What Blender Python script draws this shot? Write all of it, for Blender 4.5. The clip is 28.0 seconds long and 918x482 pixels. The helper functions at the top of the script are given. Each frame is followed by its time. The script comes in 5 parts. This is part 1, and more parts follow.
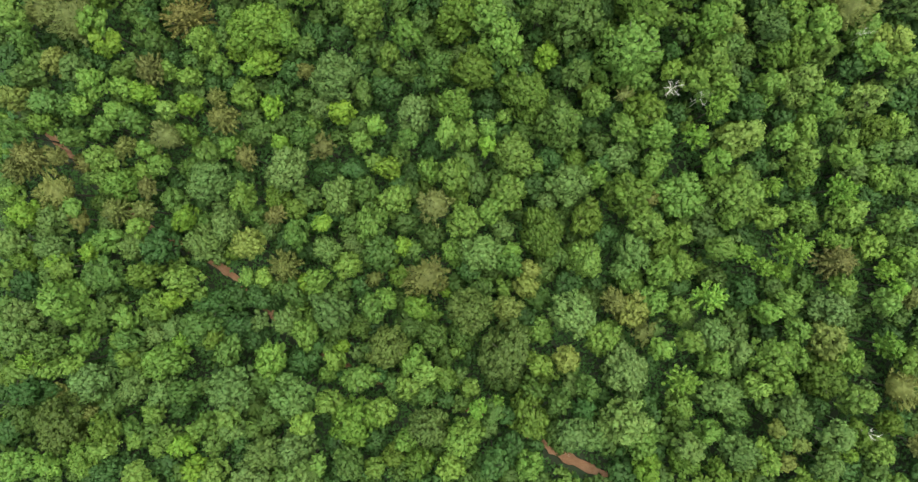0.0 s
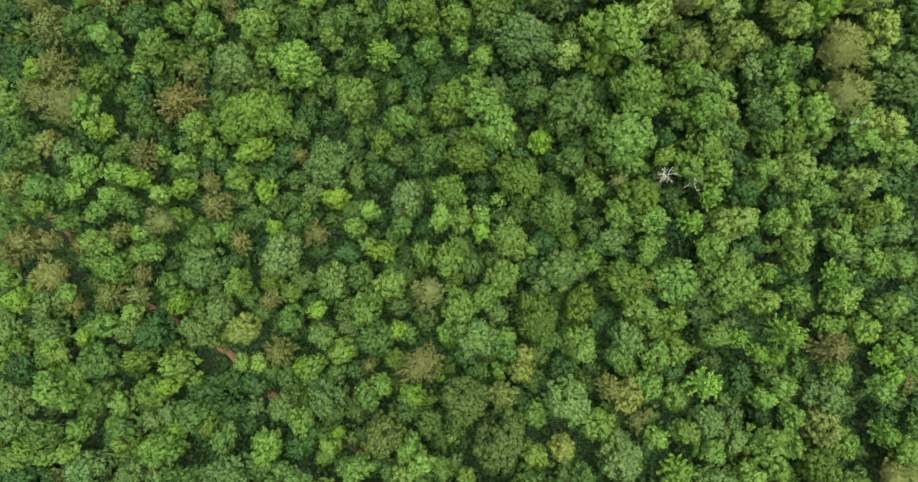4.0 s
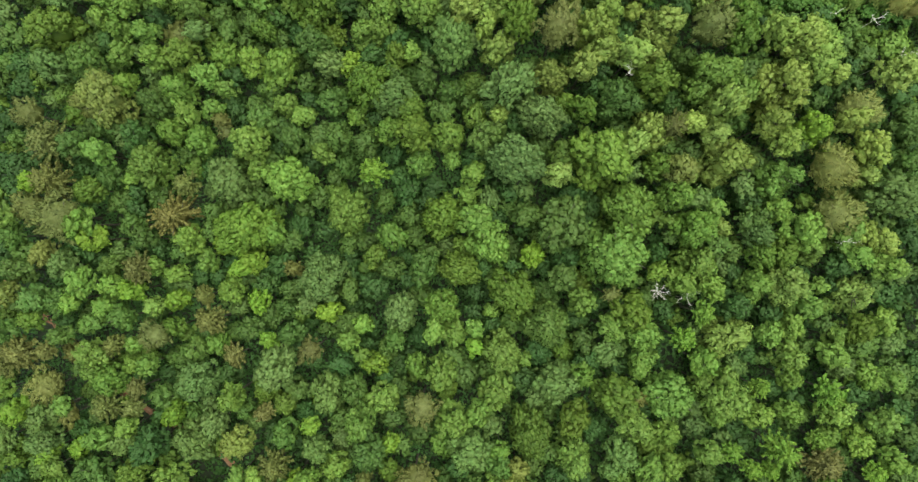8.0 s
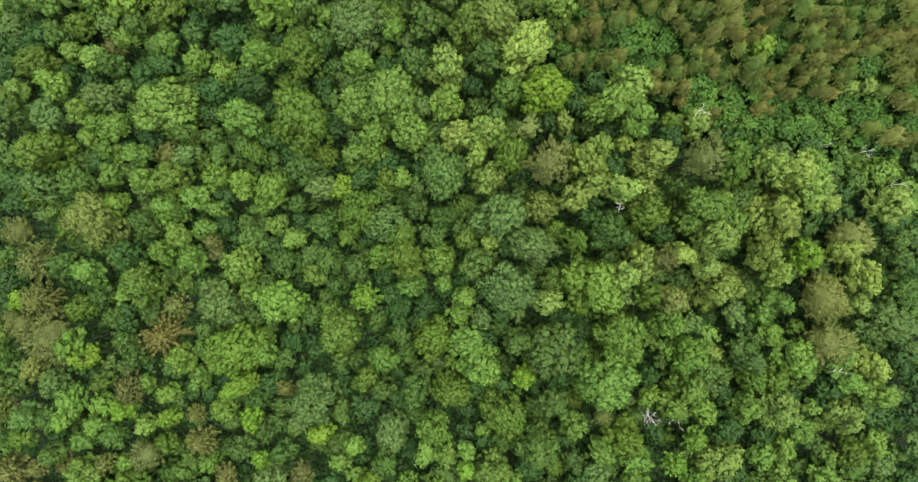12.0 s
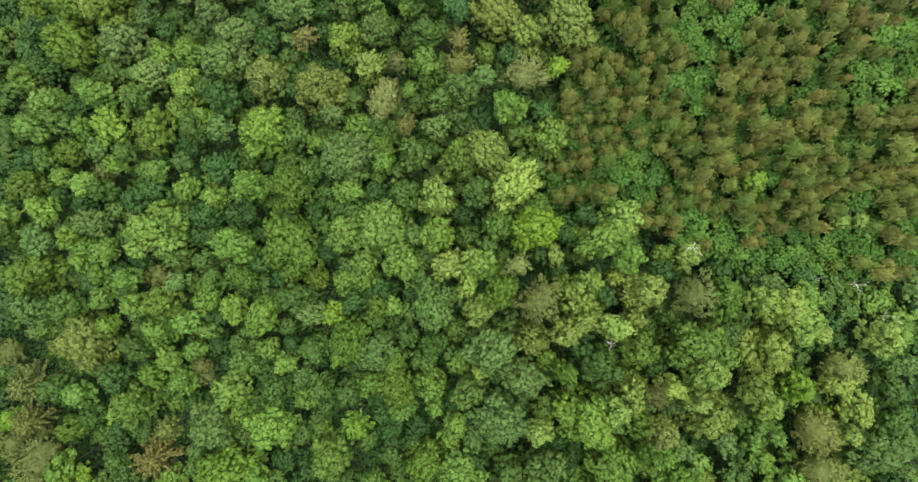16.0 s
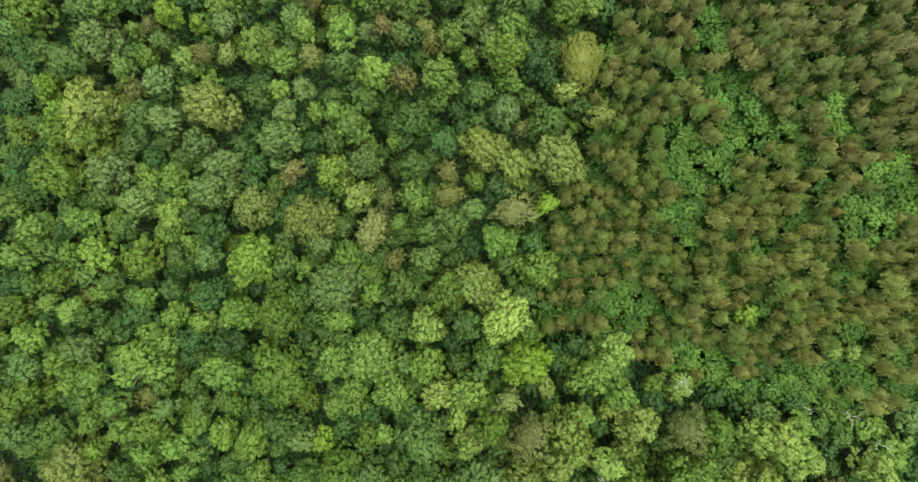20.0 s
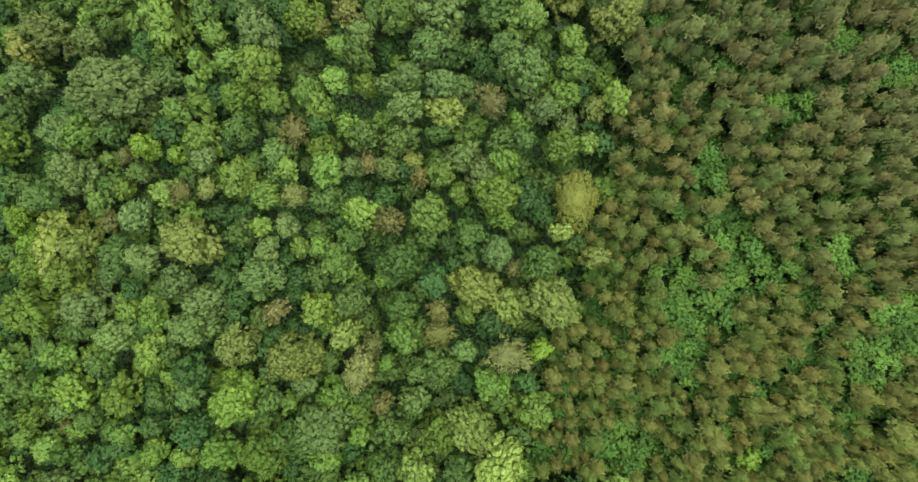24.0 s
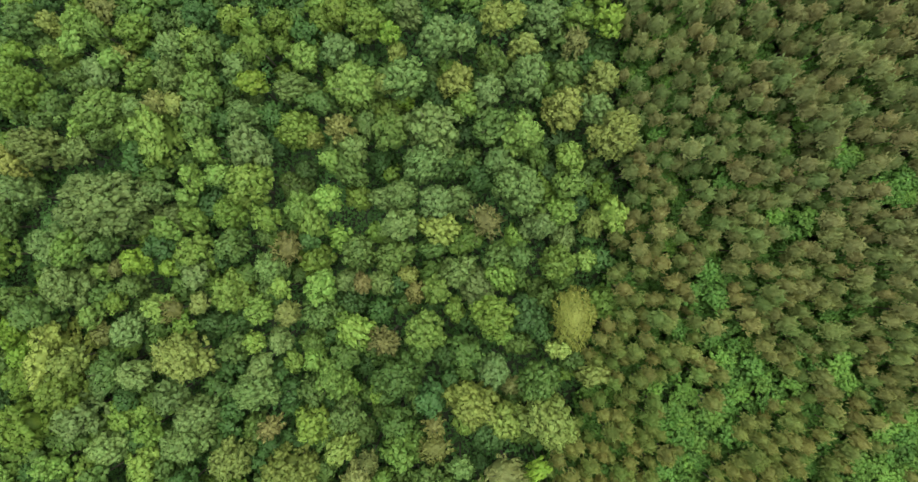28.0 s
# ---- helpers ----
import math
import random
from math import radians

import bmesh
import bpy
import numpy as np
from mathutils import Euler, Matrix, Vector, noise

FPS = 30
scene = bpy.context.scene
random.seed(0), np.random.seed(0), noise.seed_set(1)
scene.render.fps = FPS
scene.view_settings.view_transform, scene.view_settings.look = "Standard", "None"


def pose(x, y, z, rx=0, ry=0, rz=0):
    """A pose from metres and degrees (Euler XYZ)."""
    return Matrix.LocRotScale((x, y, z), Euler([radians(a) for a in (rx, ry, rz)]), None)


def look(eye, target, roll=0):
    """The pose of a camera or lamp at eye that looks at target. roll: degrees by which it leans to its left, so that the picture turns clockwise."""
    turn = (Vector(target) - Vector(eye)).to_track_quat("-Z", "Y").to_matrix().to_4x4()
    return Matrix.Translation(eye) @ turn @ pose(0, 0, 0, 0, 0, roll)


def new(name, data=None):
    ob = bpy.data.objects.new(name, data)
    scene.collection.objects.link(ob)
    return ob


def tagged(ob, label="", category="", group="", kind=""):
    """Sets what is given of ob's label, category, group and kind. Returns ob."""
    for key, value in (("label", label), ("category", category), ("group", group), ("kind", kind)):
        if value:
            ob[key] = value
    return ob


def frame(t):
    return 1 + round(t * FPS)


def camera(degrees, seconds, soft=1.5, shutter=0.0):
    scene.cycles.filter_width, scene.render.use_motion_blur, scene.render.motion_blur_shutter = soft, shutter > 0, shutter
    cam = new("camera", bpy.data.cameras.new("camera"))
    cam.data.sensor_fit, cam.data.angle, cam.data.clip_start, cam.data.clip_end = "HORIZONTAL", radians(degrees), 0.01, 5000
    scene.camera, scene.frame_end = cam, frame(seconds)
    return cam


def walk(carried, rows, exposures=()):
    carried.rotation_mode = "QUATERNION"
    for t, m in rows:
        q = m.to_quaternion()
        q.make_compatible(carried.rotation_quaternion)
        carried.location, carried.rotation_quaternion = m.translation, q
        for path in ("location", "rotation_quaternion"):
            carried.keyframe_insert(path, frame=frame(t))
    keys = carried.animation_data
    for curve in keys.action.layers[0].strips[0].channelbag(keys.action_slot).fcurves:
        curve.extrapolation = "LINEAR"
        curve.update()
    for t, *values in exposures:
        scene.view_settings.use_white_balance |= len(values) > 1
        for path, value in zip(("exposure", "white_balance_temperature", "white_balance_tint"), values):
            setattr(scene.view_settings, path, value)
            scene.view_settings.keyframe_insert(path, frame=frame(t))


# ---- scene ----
EXPOSURE = 0.88
cam = camera(76.0, 28.0, soft=1.35)
PATH = [
    (0.0, pose(0.00, 0.00, 90.83, 0.16, 0.04, -0.00)),
    (0.5, pose(0.10, 1.19, 90.82, 0.12, 0.04, -0.04)),
    (1.0, pose(0.19, 2.51, 90.82, 0.09, 0.04, -0.07)),
    (1.5, pose(0.27, 3.93, 90.83, 0.06, 0.04, -0.11)),
    (2.0, pose(0.37, 5.45, 90.85, 0.05, 0.04, -0.16)),
    (2.5, pose(0.49, 7.04, 90.87, 0.04, 0.05, -0.20)),
    (3.0, pose(0.63, 8.74, 90.90, 0.04, 0.05, -0.25)),
    (3.5, pose(0.76, 10.49, 90.93, 0.05, 0.07, -0.30)),
    (5.5, pose(1.27, 18.13, 90.98, 0.08, 0.08, -0.48)),
    (6.0, pose(1.42, 20.16, 90.99, 0.10, 0.09, -0.52)),
    (6.5, pose(1.59, 22.19, 90.99, 0.12, 0.11, -0.56)),
    (7.0, pose(1.77, 24.25, 91.00, 0.14, 0.12, -0.59)),
    (7.5, pose(1.95, 26.31, 91.02, 0.15, 0.14, -0.63)),
    (8.0, pose(2.13, 28.42, 91.03, 0.16, 0.15, -0.65)),
    (8.5, pose(2.31, 30.55, 91.04, 0.16, 0.15, -0.66)),
    (9.0, pose(2.48, 32.72, 91.04, 0.15, 0.15, -0.67)),
    (9.5, pose(2.68, 34.92, 91.03, 0.14, 0.13, -0.68)),
    (10.0, pose(2.84, 37.11, 91.03, 0.12, 0.14, -0.70)),
    (10.5, pose(3.00, 39.30, 91.03, 0.10, 0.14, -0.72)),
    (11.0, pose(3.19, 41.53, 91.03, 0.07, 0.13, -0.74)),
    (11.5, pose(3.36, 43.78, 91.03, 0.04, 0.12, -0.75)),
    (12.0, pose(3.52, 46.04, 91.04, 0.00, 0.11, -0.75)),
    (12.5, pose(3.70, 48.32, 91.04, -0.04, 0.10, -0.74)),
    (14.5, pose(4.58, 57.22, 90.97, -0.08, 0.16, -0.77)),
    (15.0, pose(4.75, 59.36, 90.93, -0.04, 0.15, -0.79)),
    (15.5, pose(4.89, 61.46, 90.89, 0.02, 0.13, -0.81)),
    (16.0, pose(5.02, 63.54, 90.86, 0.09, 0.11, -0.86)),
    (16.5, pose(5.14, 65.61, 90.84, 0.16, 0.08, -0.93)),
    (17.0, pose(5.28, 67.68, 90.83, 0.22, 0.04, -1.00)),
    (17.5, pose(5.42, 69.77, 90.83, 0.27, 0.02, -1.06)),
    (18.0, pose(5.62, 71.90, 90.83, 0.31, 0.01, -1.11)),
    (18.5, pose(5.82, 74.06, 90.82, 0.32, 0.01, -1.14)),
    (19.0, pose(6.05, 76.22, 90.76, 0.32, 0.01, -1.16)),
    (19.5, pose(6.30, 78.38, 90.66, 0.32, 0.00, -1.17)),
    (20.0, pose(6.51, 80.51, 90.49, 0.33, 0.01, -1.18)),
    (20.5, pose(6.75, 82.67, 90.25, 0.33, 0.00, -1.19)),
    (22.5, pose(7.57, 91.52, 88.73, 0.34, -0.02, -1.31)),
    (23.0, pose(7.63, 93.85, 88.30, 0.26, -0.10, -1.34)),
    (23.5, pose(7.67, 96.16, 87.90, 0.16, -0.20, -1.37)),
    (24.0, pose(7.73, 98.51, 87.53, 0.07, -0.29, -1.41)),
    (24.5, pose(7.81, 100.82, 87.21, 0.00, -0.37, -1.44)),
    (25.0, pose(7.93, 103.15, 86.94, -0.04, -0.42, -1.48)),
    (25.5, pose(8.02, 105.32, 86.75, -0.05, -0.41, -1.51)),
    (26.0, pose(8.15, 107.22, 86.63, -0.05, -0.39, -1.55)),
    (26.5, pose(8.31, 108.87, 86.57, -0.04, -0.35, -1.60)),
    (27.0, pose(8.46, 110.36, 86.54, -0.04, -0.30, -1.65)),
    (27.5, pose(8.63, 111.62, 86.51, -0.04, -0.25, -1.70)),
    (28.0, pose(8.78, 112.72, 86.48, -0.06, -0.19, -1.76)),
]
walk(cam, PATH, exposures=((0.0, EXPOSURE), (28.0, EXPOSURE)))

# World and light: a bright overcast sky with a wide, weak sun high above.
world = bpy.data.worlds.new("overcast_sky")
scene.world = world
world.use_nodes = True
wn = world.node_tree
sky = wn.nodes.new("ShaderNodeTexSky")
sky.sky_type = "NISHITA"
sky.sun_disc = False
sky.sun_elevation, sky.sun_rotation = radians(74), radians(63)
sky.air_density, sky.dust_density, sky.ozone_density = 1.0, 1.0, 1.0
soft_cloud = wn.nodes.new("ShaderNodeMixRGB")
soft_cloud.inputs[0].default_value = 0.9
soft_cloud.inputs[2].default_value = (7.3, 8.2, 8.4, 1)
wn.links.new(sky.outputs[0], soft_cloud.inputs[1])
wn.links.new(soft_cloud.outputs[0], wn.nodes["Background"].inputs["Color"])
wn.nodes["Background"].inputs["Strength"].default_value = 0.15
sun = new("sun", bpy.data.lights.new("sun", "SUN"))
sun.data.energy, sun.data.angle, sun.data.color = 3.9, radians(58), (1.0, 0.99, 0.86)
sun.matrix_world = look((8, 5, 40), (0, 0, 0))


# ---- materials ----
def node_material(name, rough=0.6):
    mat = bpy.data.materials.new(name)
    mat.use_nodes = True
    nt = mat.node_tree
    bsdf = nt.nodes["Principled BSDF"]
    bsdf.inputs["Roughness"].default_value = rough
    bsdf.inputs["Specular IOR Level"].default_value = 0.2
    return mat, nt, bsdf


def math_node(nt, op, a, b):
    n = nt.nodes.new("ShaderNodeMath")
    n.operation = op
    for i, v in enumerate((a, b)):
        if isinstance(v, (int, float)):
            n.inputs[i].default_value = v
        else:
            nt.links.new(v, n.inputs[i])
    return n.outputs[0]


def map_range(nt, value, lo, hi, a=0.0, b=1.0):
    n = nt.nodes.new("ShaderNodeMapRange")
    n.inputs["From Min"].default_value, n.inputs["From Max"].default_value = a, b
    n.inputs["To Min"].default_value, n.inputs["To Max"].default_value = lo, hi
    nt.links.new(value, n.inputs["Value"])
    return n.outputs["Result"]


def noise_node(nt, scale, detail=3.0, coords="Object"):
    n = nt.nodes.new("ShaderNodeTexNoise")
    n.inputs["Scale"].default_value, n.inputs["Detail"].default_value = scale, detail
    tc = nt.nodes.new("ShaderNodeTexCoord")
    nt.links.new(tc.outputs[coords], n.inputs["Vector"])
    return n.outputs["Fac"]


def scaled_colour(nt, colour, factor):
    n = nt.nodes.new("ShaderNodeVectorMath")
    n.operation = "SCALE"
    nt.links.new(colour, n.inputs[0])
    nt.links.new(factor, n.inputs["Scale"])
    return n.outputs[0]


def leaf_material(name, source, spread=0.16, sheer=0.42):
    """Foliage: the tree's own tint, varied from tree to tree, bough to bough and leaf to leaf, with light passing through the blades."""
    mat, nt, bsdf = node_material(name, 0.6)
    bsdf.inputs["Specular IOR Level"].default_value = 0.18
    if source == "object":
        info = nt.nodes.new("ShaderNodeObjectInfo")
        tint = info.outputs["Color"]
        each = map_range(nt, info.outputs["Random"], 0.94, 1.07)
    else:
        attr = nt.nodes.new("ShaderNodeVertexColor")
        attr.layer_name = "tint"
        tint = attr.outputs["Color"]
        each = None
    geo = nt.nodes.new("ShaderNodeNewGeometry")
    leaf = map_range(nt, geo.outputs["Random Per Island"], 1 - spread, 1 + spread)
    bough = map_range(nt, noise_node(nt, 0.55, 2.0), 0.86, 1.15, 0.3, 0.7)
    tuft = map_range(nt, noise_node(nt, 5.0, 2.0), 1 - 0.67 * spread, 1 + 0.67 * spread, 0.35, 0.65)
    factor = math_node(nt, "MULTIPLY", math_node(nt, "MULTIPLY", leaf, tuft), bough)
    if each is not None:
        factor = math_node(nt, "MULTIPLY", factor, each)
    colour = scaled_colour(nt, tint, factor)
    hue = nt.nodes.new("ShaderNodeHueSaturation")
    nt.links.new(colour, hue.inputs["Color"])
    nt.links.new(map_range(nt, noise_node(nt, 1.7, 2.0), 0.49, 0.512, 0.3, 0.7), hue.inputs["Hue"])
    nt.links.new(hue.outputs[0], bsdf.inputs["Base Color"])
    through_leaf = nt.nodes.new("ShaderNodeBsdfTranslucent")
    nt.links.new(hue.outputs[0], through_leaf.inputs["Color"])
    mix = nt.nodes.new("ShaderNodeMixShader")
    mix.inputs[0].default_value = sheer
    nt.links.new(bsdf.outputs[0], mix.inputs[1])
    nt.links.new(through_leaf.outputs[0], mix.inputs[2])
    nt.links.new(mix.outputs[0], nt.nodes["Material Output"].inputs["Surface"])
    return mat


def ramp_material(name, colours, scale, rough=0.9, bump=0.5, fine=9.0):
    mat, nt, bsdf = node_material(name, rough)
    ramp = nt.nodes.new("ShaderNodeValToRGB")
    while len(ramp.color_ramp.elements) < len(colours):
        ramp.color_ramp.elements.new(0.5)
    for i, col in enumerate(colours):
        ramp.color_ramp.elements[i].position = 0.3 + 0.4 * i / (len(colours) - 1)
        ramp.color_ramp.elements[i].color = (*col, 1)
    coarse, grain = noise_node(nt, scale, 5.0), noise_node(nt, scale * fine, 4.0)
    nt.links.new(math_node(nt, "ADD", math_node(nt, "MULTIPLY", coarse, 0.65), math_node(nt, "MULTIPLY", grain, 0.35)), ramp.inputs[0])
    nt.links.new(ramp.outputs[0], bsdf.inputs["Base Color"])
    bm = nt.nodes.new("ShaderNodeBump")
    bm.inputs["Strength"].default_value = bump
    nt.links.new(grain, bm.inputs["Height"])
    nt.links.new(bm.outputs[0], bsdf.inputs["Normal"])
    return mat


LEAF = leaf_material("leaves", "object")
NEEDLES = leaf_material("pine_needles", "object", 0.13, 0.62)
NEEDLE_STUFF = leaf_material("mixed_needles", "attribute", 0.13, 0.62)
LEAF_STUFF = leaf_material("mixed_leaves", "attribute")
BARK = ramp_material("bark", ((0.035, 0.032, 0.022), (0.07, 0.064, 0.046), (0.125, 0.115, 0.09)), 3.0)
DEAD_WOOD = ramp_material("bleached_wood", ((0.36, 0.33, 0.28), (0.52, 0.49, 0.43), (0.66, 0.63, 0.57)), 4.0, 0.8)
SOIL = ramp_material("forest_soil", ((0.020, 0.026, 0.016), (0.032, 0.042, 0.022), (0.030, 0.055, 0.026)), 0.25, 0.95, 0.8, 12.0)
TRACK_EARTH = ramp_material("red_earth", ((0.12, 0.064, 0.036), (0.21, 0.112, 0.062), (0.30, 0.18, 0.11)), 0.5, 0.95, 0.6, 10.0)


# ---- the lie of the land ----
def canopy_level(x, y):
    """Height of the closed canopy over a slope that climbs towards the far end."""
    x = np.clip(x, -90, 90) / 50
    y = (np.clip(y, -32, 135) - 50) / 50
    return 12.105 + 2.951 * x + 6.080 * y + 2.064 * y * y + 0.608 * x * y - 0.487 * x * x - 2.055 * y ** 3


def ground_level(x, y):
    return canopy_level(x, y) - 12.0


def mesh_object(name, verts, faces, material, parent=None, smooth=False):
    me = bpy.data.meshes.new(name)
    me.from_pydata([tuple(v) for v in verts], [], [tuple(f) for f in faces])
    me.materials.append(material)
    if smooth:
        me.polygons.foreach_set("use_smooth", [True] * len(me.polygons))
    ob = new(name, me)
    ob.parent = parent
    return ob


def ground_sheet():
    near = list(np.linspace(-120, 120, 61))
    xs = np.array([-2500, -1200, -600, -300, -180] + near + [180, 300, 600, 1200, 2500])
    ys = xs + 50
    gx, gy = np.meshgrid(xs, ys, indexing="ij")
    gz = ground_level(gx, gy)
    gz = gz + 0.25 * np.sin(gx * 0.31) * np.sin(gy * 0.27 + 1) * (np.abs(gx) < 150)
    n = len(xs)
    verts = np.stack([gx, gy, gz], -1).reshape(-1, 3)
    faces = [(i * n + j, (i + 1) * n + j, (i + 1) * n + j + 1, i * n + j + 1) for i in range(n - 1) for j in range(n - 1)]
    return tagged(mesh_object("ground", verts, faces, SOIL, smooth=True), "dark forest soil with leaf litter on a slope", "ground", kind="structure")


ground_sheet()

TRACK = [(-83.2, 28.0), (-73.8, 22.9), (-67.1, 17.2), (-52.1, 3.3), (-36.8, -4.5), (-29.1, -11.6), (-21.8, -16.9), (-11.2, -21.2), (-2.2, -23.9), (6.6, -26.0), (13.3, -30.1), (21.7, -34.0), (29.2, -38.6), (39.3, -44.4)]


def dirt_track(points, half):
    """A sunken earth track that follows the points, with worn verges."""
    rng = np.random.default_rng(4)
    pts = np.array(points, float)
    steps = np.concatenate([np.linspace(a, b, 12, endpoint=False) for a, b in zip(pts[:-1], pts[1:])])
    for _ in range(6):
        steps[1:-1] = (steps[:-2] + steps[1:-1] * 2 + steps[2:]) / 4
    d = np.gradient(steps, axis=0)
    side = np.stack([-d[:, 1], d[:, 0]], 1) / np.linalg.norm(d, axis=1)[:, None]
    offs = np.array([-1.0, -0.6, -0.2, 0.2, 0.6, 1.0])
    lift = np.array([0.30, 0.42, 0.36, 0.46, 0.38, 0.30])
    verts = []
    for p, s in zip(steps, side):
        w = half * (1 + 0.25 * rng.standard_normal())
        for o, h in zip(offs, lift):
            x, y = p + s * o * w
            verts.append((x, y, ground_level(x, y) + h))
    k = len(offs)
    faces = [(i * k + j, i * k + j + 1, (i + 1) * k + j + 1, (i + 1) * k + j) for i in range(len(steps) - 1) for j in range(k - 1)]
    ob = mesh_object("dirt_track", verts, faces, TRACK_EARTH, smooth=True)
    return tagged(ob, "red-brown bare earth track winding under the trees", "track", kind="structure")


dirt_track(TRACK, 0.55)


# ---- foliage shapes ----
# A piece of foliage is its corners, its faces and the way its leaf mass faces at each corner.
def unit(v):
    return v / np.maximum(np.linalg.norm(v, axis=-1, keepdims=True), 1e-9)


def blades(centres, normals, length, width, rng, along=None):
    """Leaf sprays as pointed blades, lifted a little at the tip."""
    n = len(centres)
    normals = unit(normals)
    pick = rng.standard_normal((n, 3)) if along is None else along
    u = unit(pick - normals * np.sum(pick * normals, 1, keepdims=True))
    w = np.cross(normals, u)
    ln = (length * rng.uniform(0.7, 1.35, n))[:, None]
    wd = (width * rng.uniform(0.7, 1.35, n))[:, None]
    v = np.stack([centres - u * ln * 0.4 - w * wd * 0.5, centres + u * ln * 0.6 + normals * wd * 0.15, centres - u * ln * 0.4 + w * wd * 0.5], 1)
    return v.reshape(-1, 3), np.arange(3 * n).reshape(-1, 3)


def sphere_points(n, rng, low=-1.0):
    z = rng.uniform(low, 1.0, n)
    a = rng.uniform(0, 2 * math.pi, n)
    s = np.sqrt(1 - z * z)
    return np.stack([s * np.cos(a), s * np.sin(a), z], 1)


def spread_points(n, rng, low, disorder=0.13):
    """Directions spread evenly over a dome, with some disorder."""
    k = np.arange(n) + 0.5
    z = 1 - k / n * (1 - low)
    a = k * 2.39996 + rng.uniform(0, 6.28)
    s = np.sqrt(np.maximum(0, 1 - z * z))
    return unit(np.stack([s * np.cos(a), s * np.sin(a), z], 1) + rng.standard_normal((n, 3)) * disorder)


def round_body(fine):
    bm = bmesh.new()
    bmesh.ops.create_icosphere(bm, subdivisions=fine, radius=1)
    v = np.array([p.co[:] for p in bm.verts])
    f = np.array([[p.index for p in face.verts] for face in bm.faces])
    bm.free()
    return v, f


# The hidden heart of a tuft needs no more than eight sides.
HEART = np.array(((1, 0, 0), (0, 1, 0), (-1, 0, 0), (0, -1, 0), (0, 0, 1), (0, 0, -1)), float)
HEART_FACES = np.array(((0, 1, 4), (1, 2, 4), (2, 3, 4), (3, 0, 4), (1, 0, 5), (2, 1, 5), (3, 2, 5), (0, 3, 5)))
BODY, BODY_FACES = round_body(1)


def inner_body(mid, half, rng):
    """The shaded inside of a limb or crown, on which the tufts sit."""
    v = BODY * (1 + 0.08 * rng.standard_normal(len(BODY)))[:, None]
    return v * half + mid, BODY_FACES, unit(BODY / np.asarray(half))


def tufts(c, axis, size, sprays, leaf, rng, long=1.3, fringe=0.75, soft=0.8):
    """Leaf tufts: a rounded body drawn out along its axis, fringed with sprays that point outwards and up."""
    n, m = len(c), len(HEART)
    axis = unit(axis)
    dirs = np.broadcast_to(HEART, (n, m, 3))
    body = dirs * (size[:, None] * 0.8 * (1 + 0.2 * rng.standard_normal((n, m))))[..., None]
    body = body + axis[:, None] * np.sum(body * axis[:, None], 2, keepdims=True) * (long - 1)
    nor = unit(dirs - axis[:, None] * np.sum(dirs * axis[:, None], 2, keepdims=True) * (1 - 1 / long))
    bf = (HEART_FACES[None] + m * np.arange(n)[:, None, None]).reshape(-1, 3)
    pieces = [((body + c[:, None]).reshape(-1, 3), bf, nor.reshape(-1, 3))]
    ax, sz = np.repeat(axis, sprays, 0), np.repeat(size, sprays)
    d = unit(sphere_points(n * sprays, rng) + ax * fringe)
    reach = d + ax * np.sum(d * ax, 1, keepdims=True) * (long - 1)
    pos = np.repeat(c, sprays, 0) + reach * (sz * rng.uniform(0.72, 1.05, len(d)))[:, None]
    along = d * 0.7 + ax * 0.8 + rng.standard_normal(d.shape) * 0.25
    v, f = blades(pos, d + rng.standard_normal(d.shape) * 0.35, leaf, leaf * 0.8, rng, along)
    pieces.append((v, f, np.repeat(unit(d * 0.8 + ax * soft), 3, 0)))
    return pieces


def flames(c, axis, length, width, sprays, leaf, rng, lean=0.45, smooth=0.0, face=None):
    """Feathery plumes: slender sprays laid like shingles over a tapering cone, tips upwards."""
    n = len(c)
    ax = np.repeat(unit(axis), sprays, 0)
    side = unit(np.cross(ax, unit(rng.standard_normal(ax.shape))))
    h = 1 - np.sqrt(rng.uniform(0.0, 1.0, n * sprays))
    ln, wd = np.repeat(length, sprays), np.repeat(width, sprays)
    pos = np.repeat(c, sprays, 0) + ax * (ln * h)[:, None] + side * (wd * (1 - h) ** 0.75 * rng.uniform(0.8, 1.1, len(h)))[:, None]
    v, f = blades(pos, side + ax * 0.35 + rng.standard_normal(side.shape) * 0.2, leaf, leaf * 0.5, rng, ax + side * lean + rng.standard_normal(side.shape) * 0.15)
    turn = side * 0.7 + ax * 0.7
    if face is not None:
        turn = turn * (1 - smooth) + np.repeat(unit(face), sprays, 0) * smooth
    return [(v, f, np.repeat(unit(turn), 3, 0))]


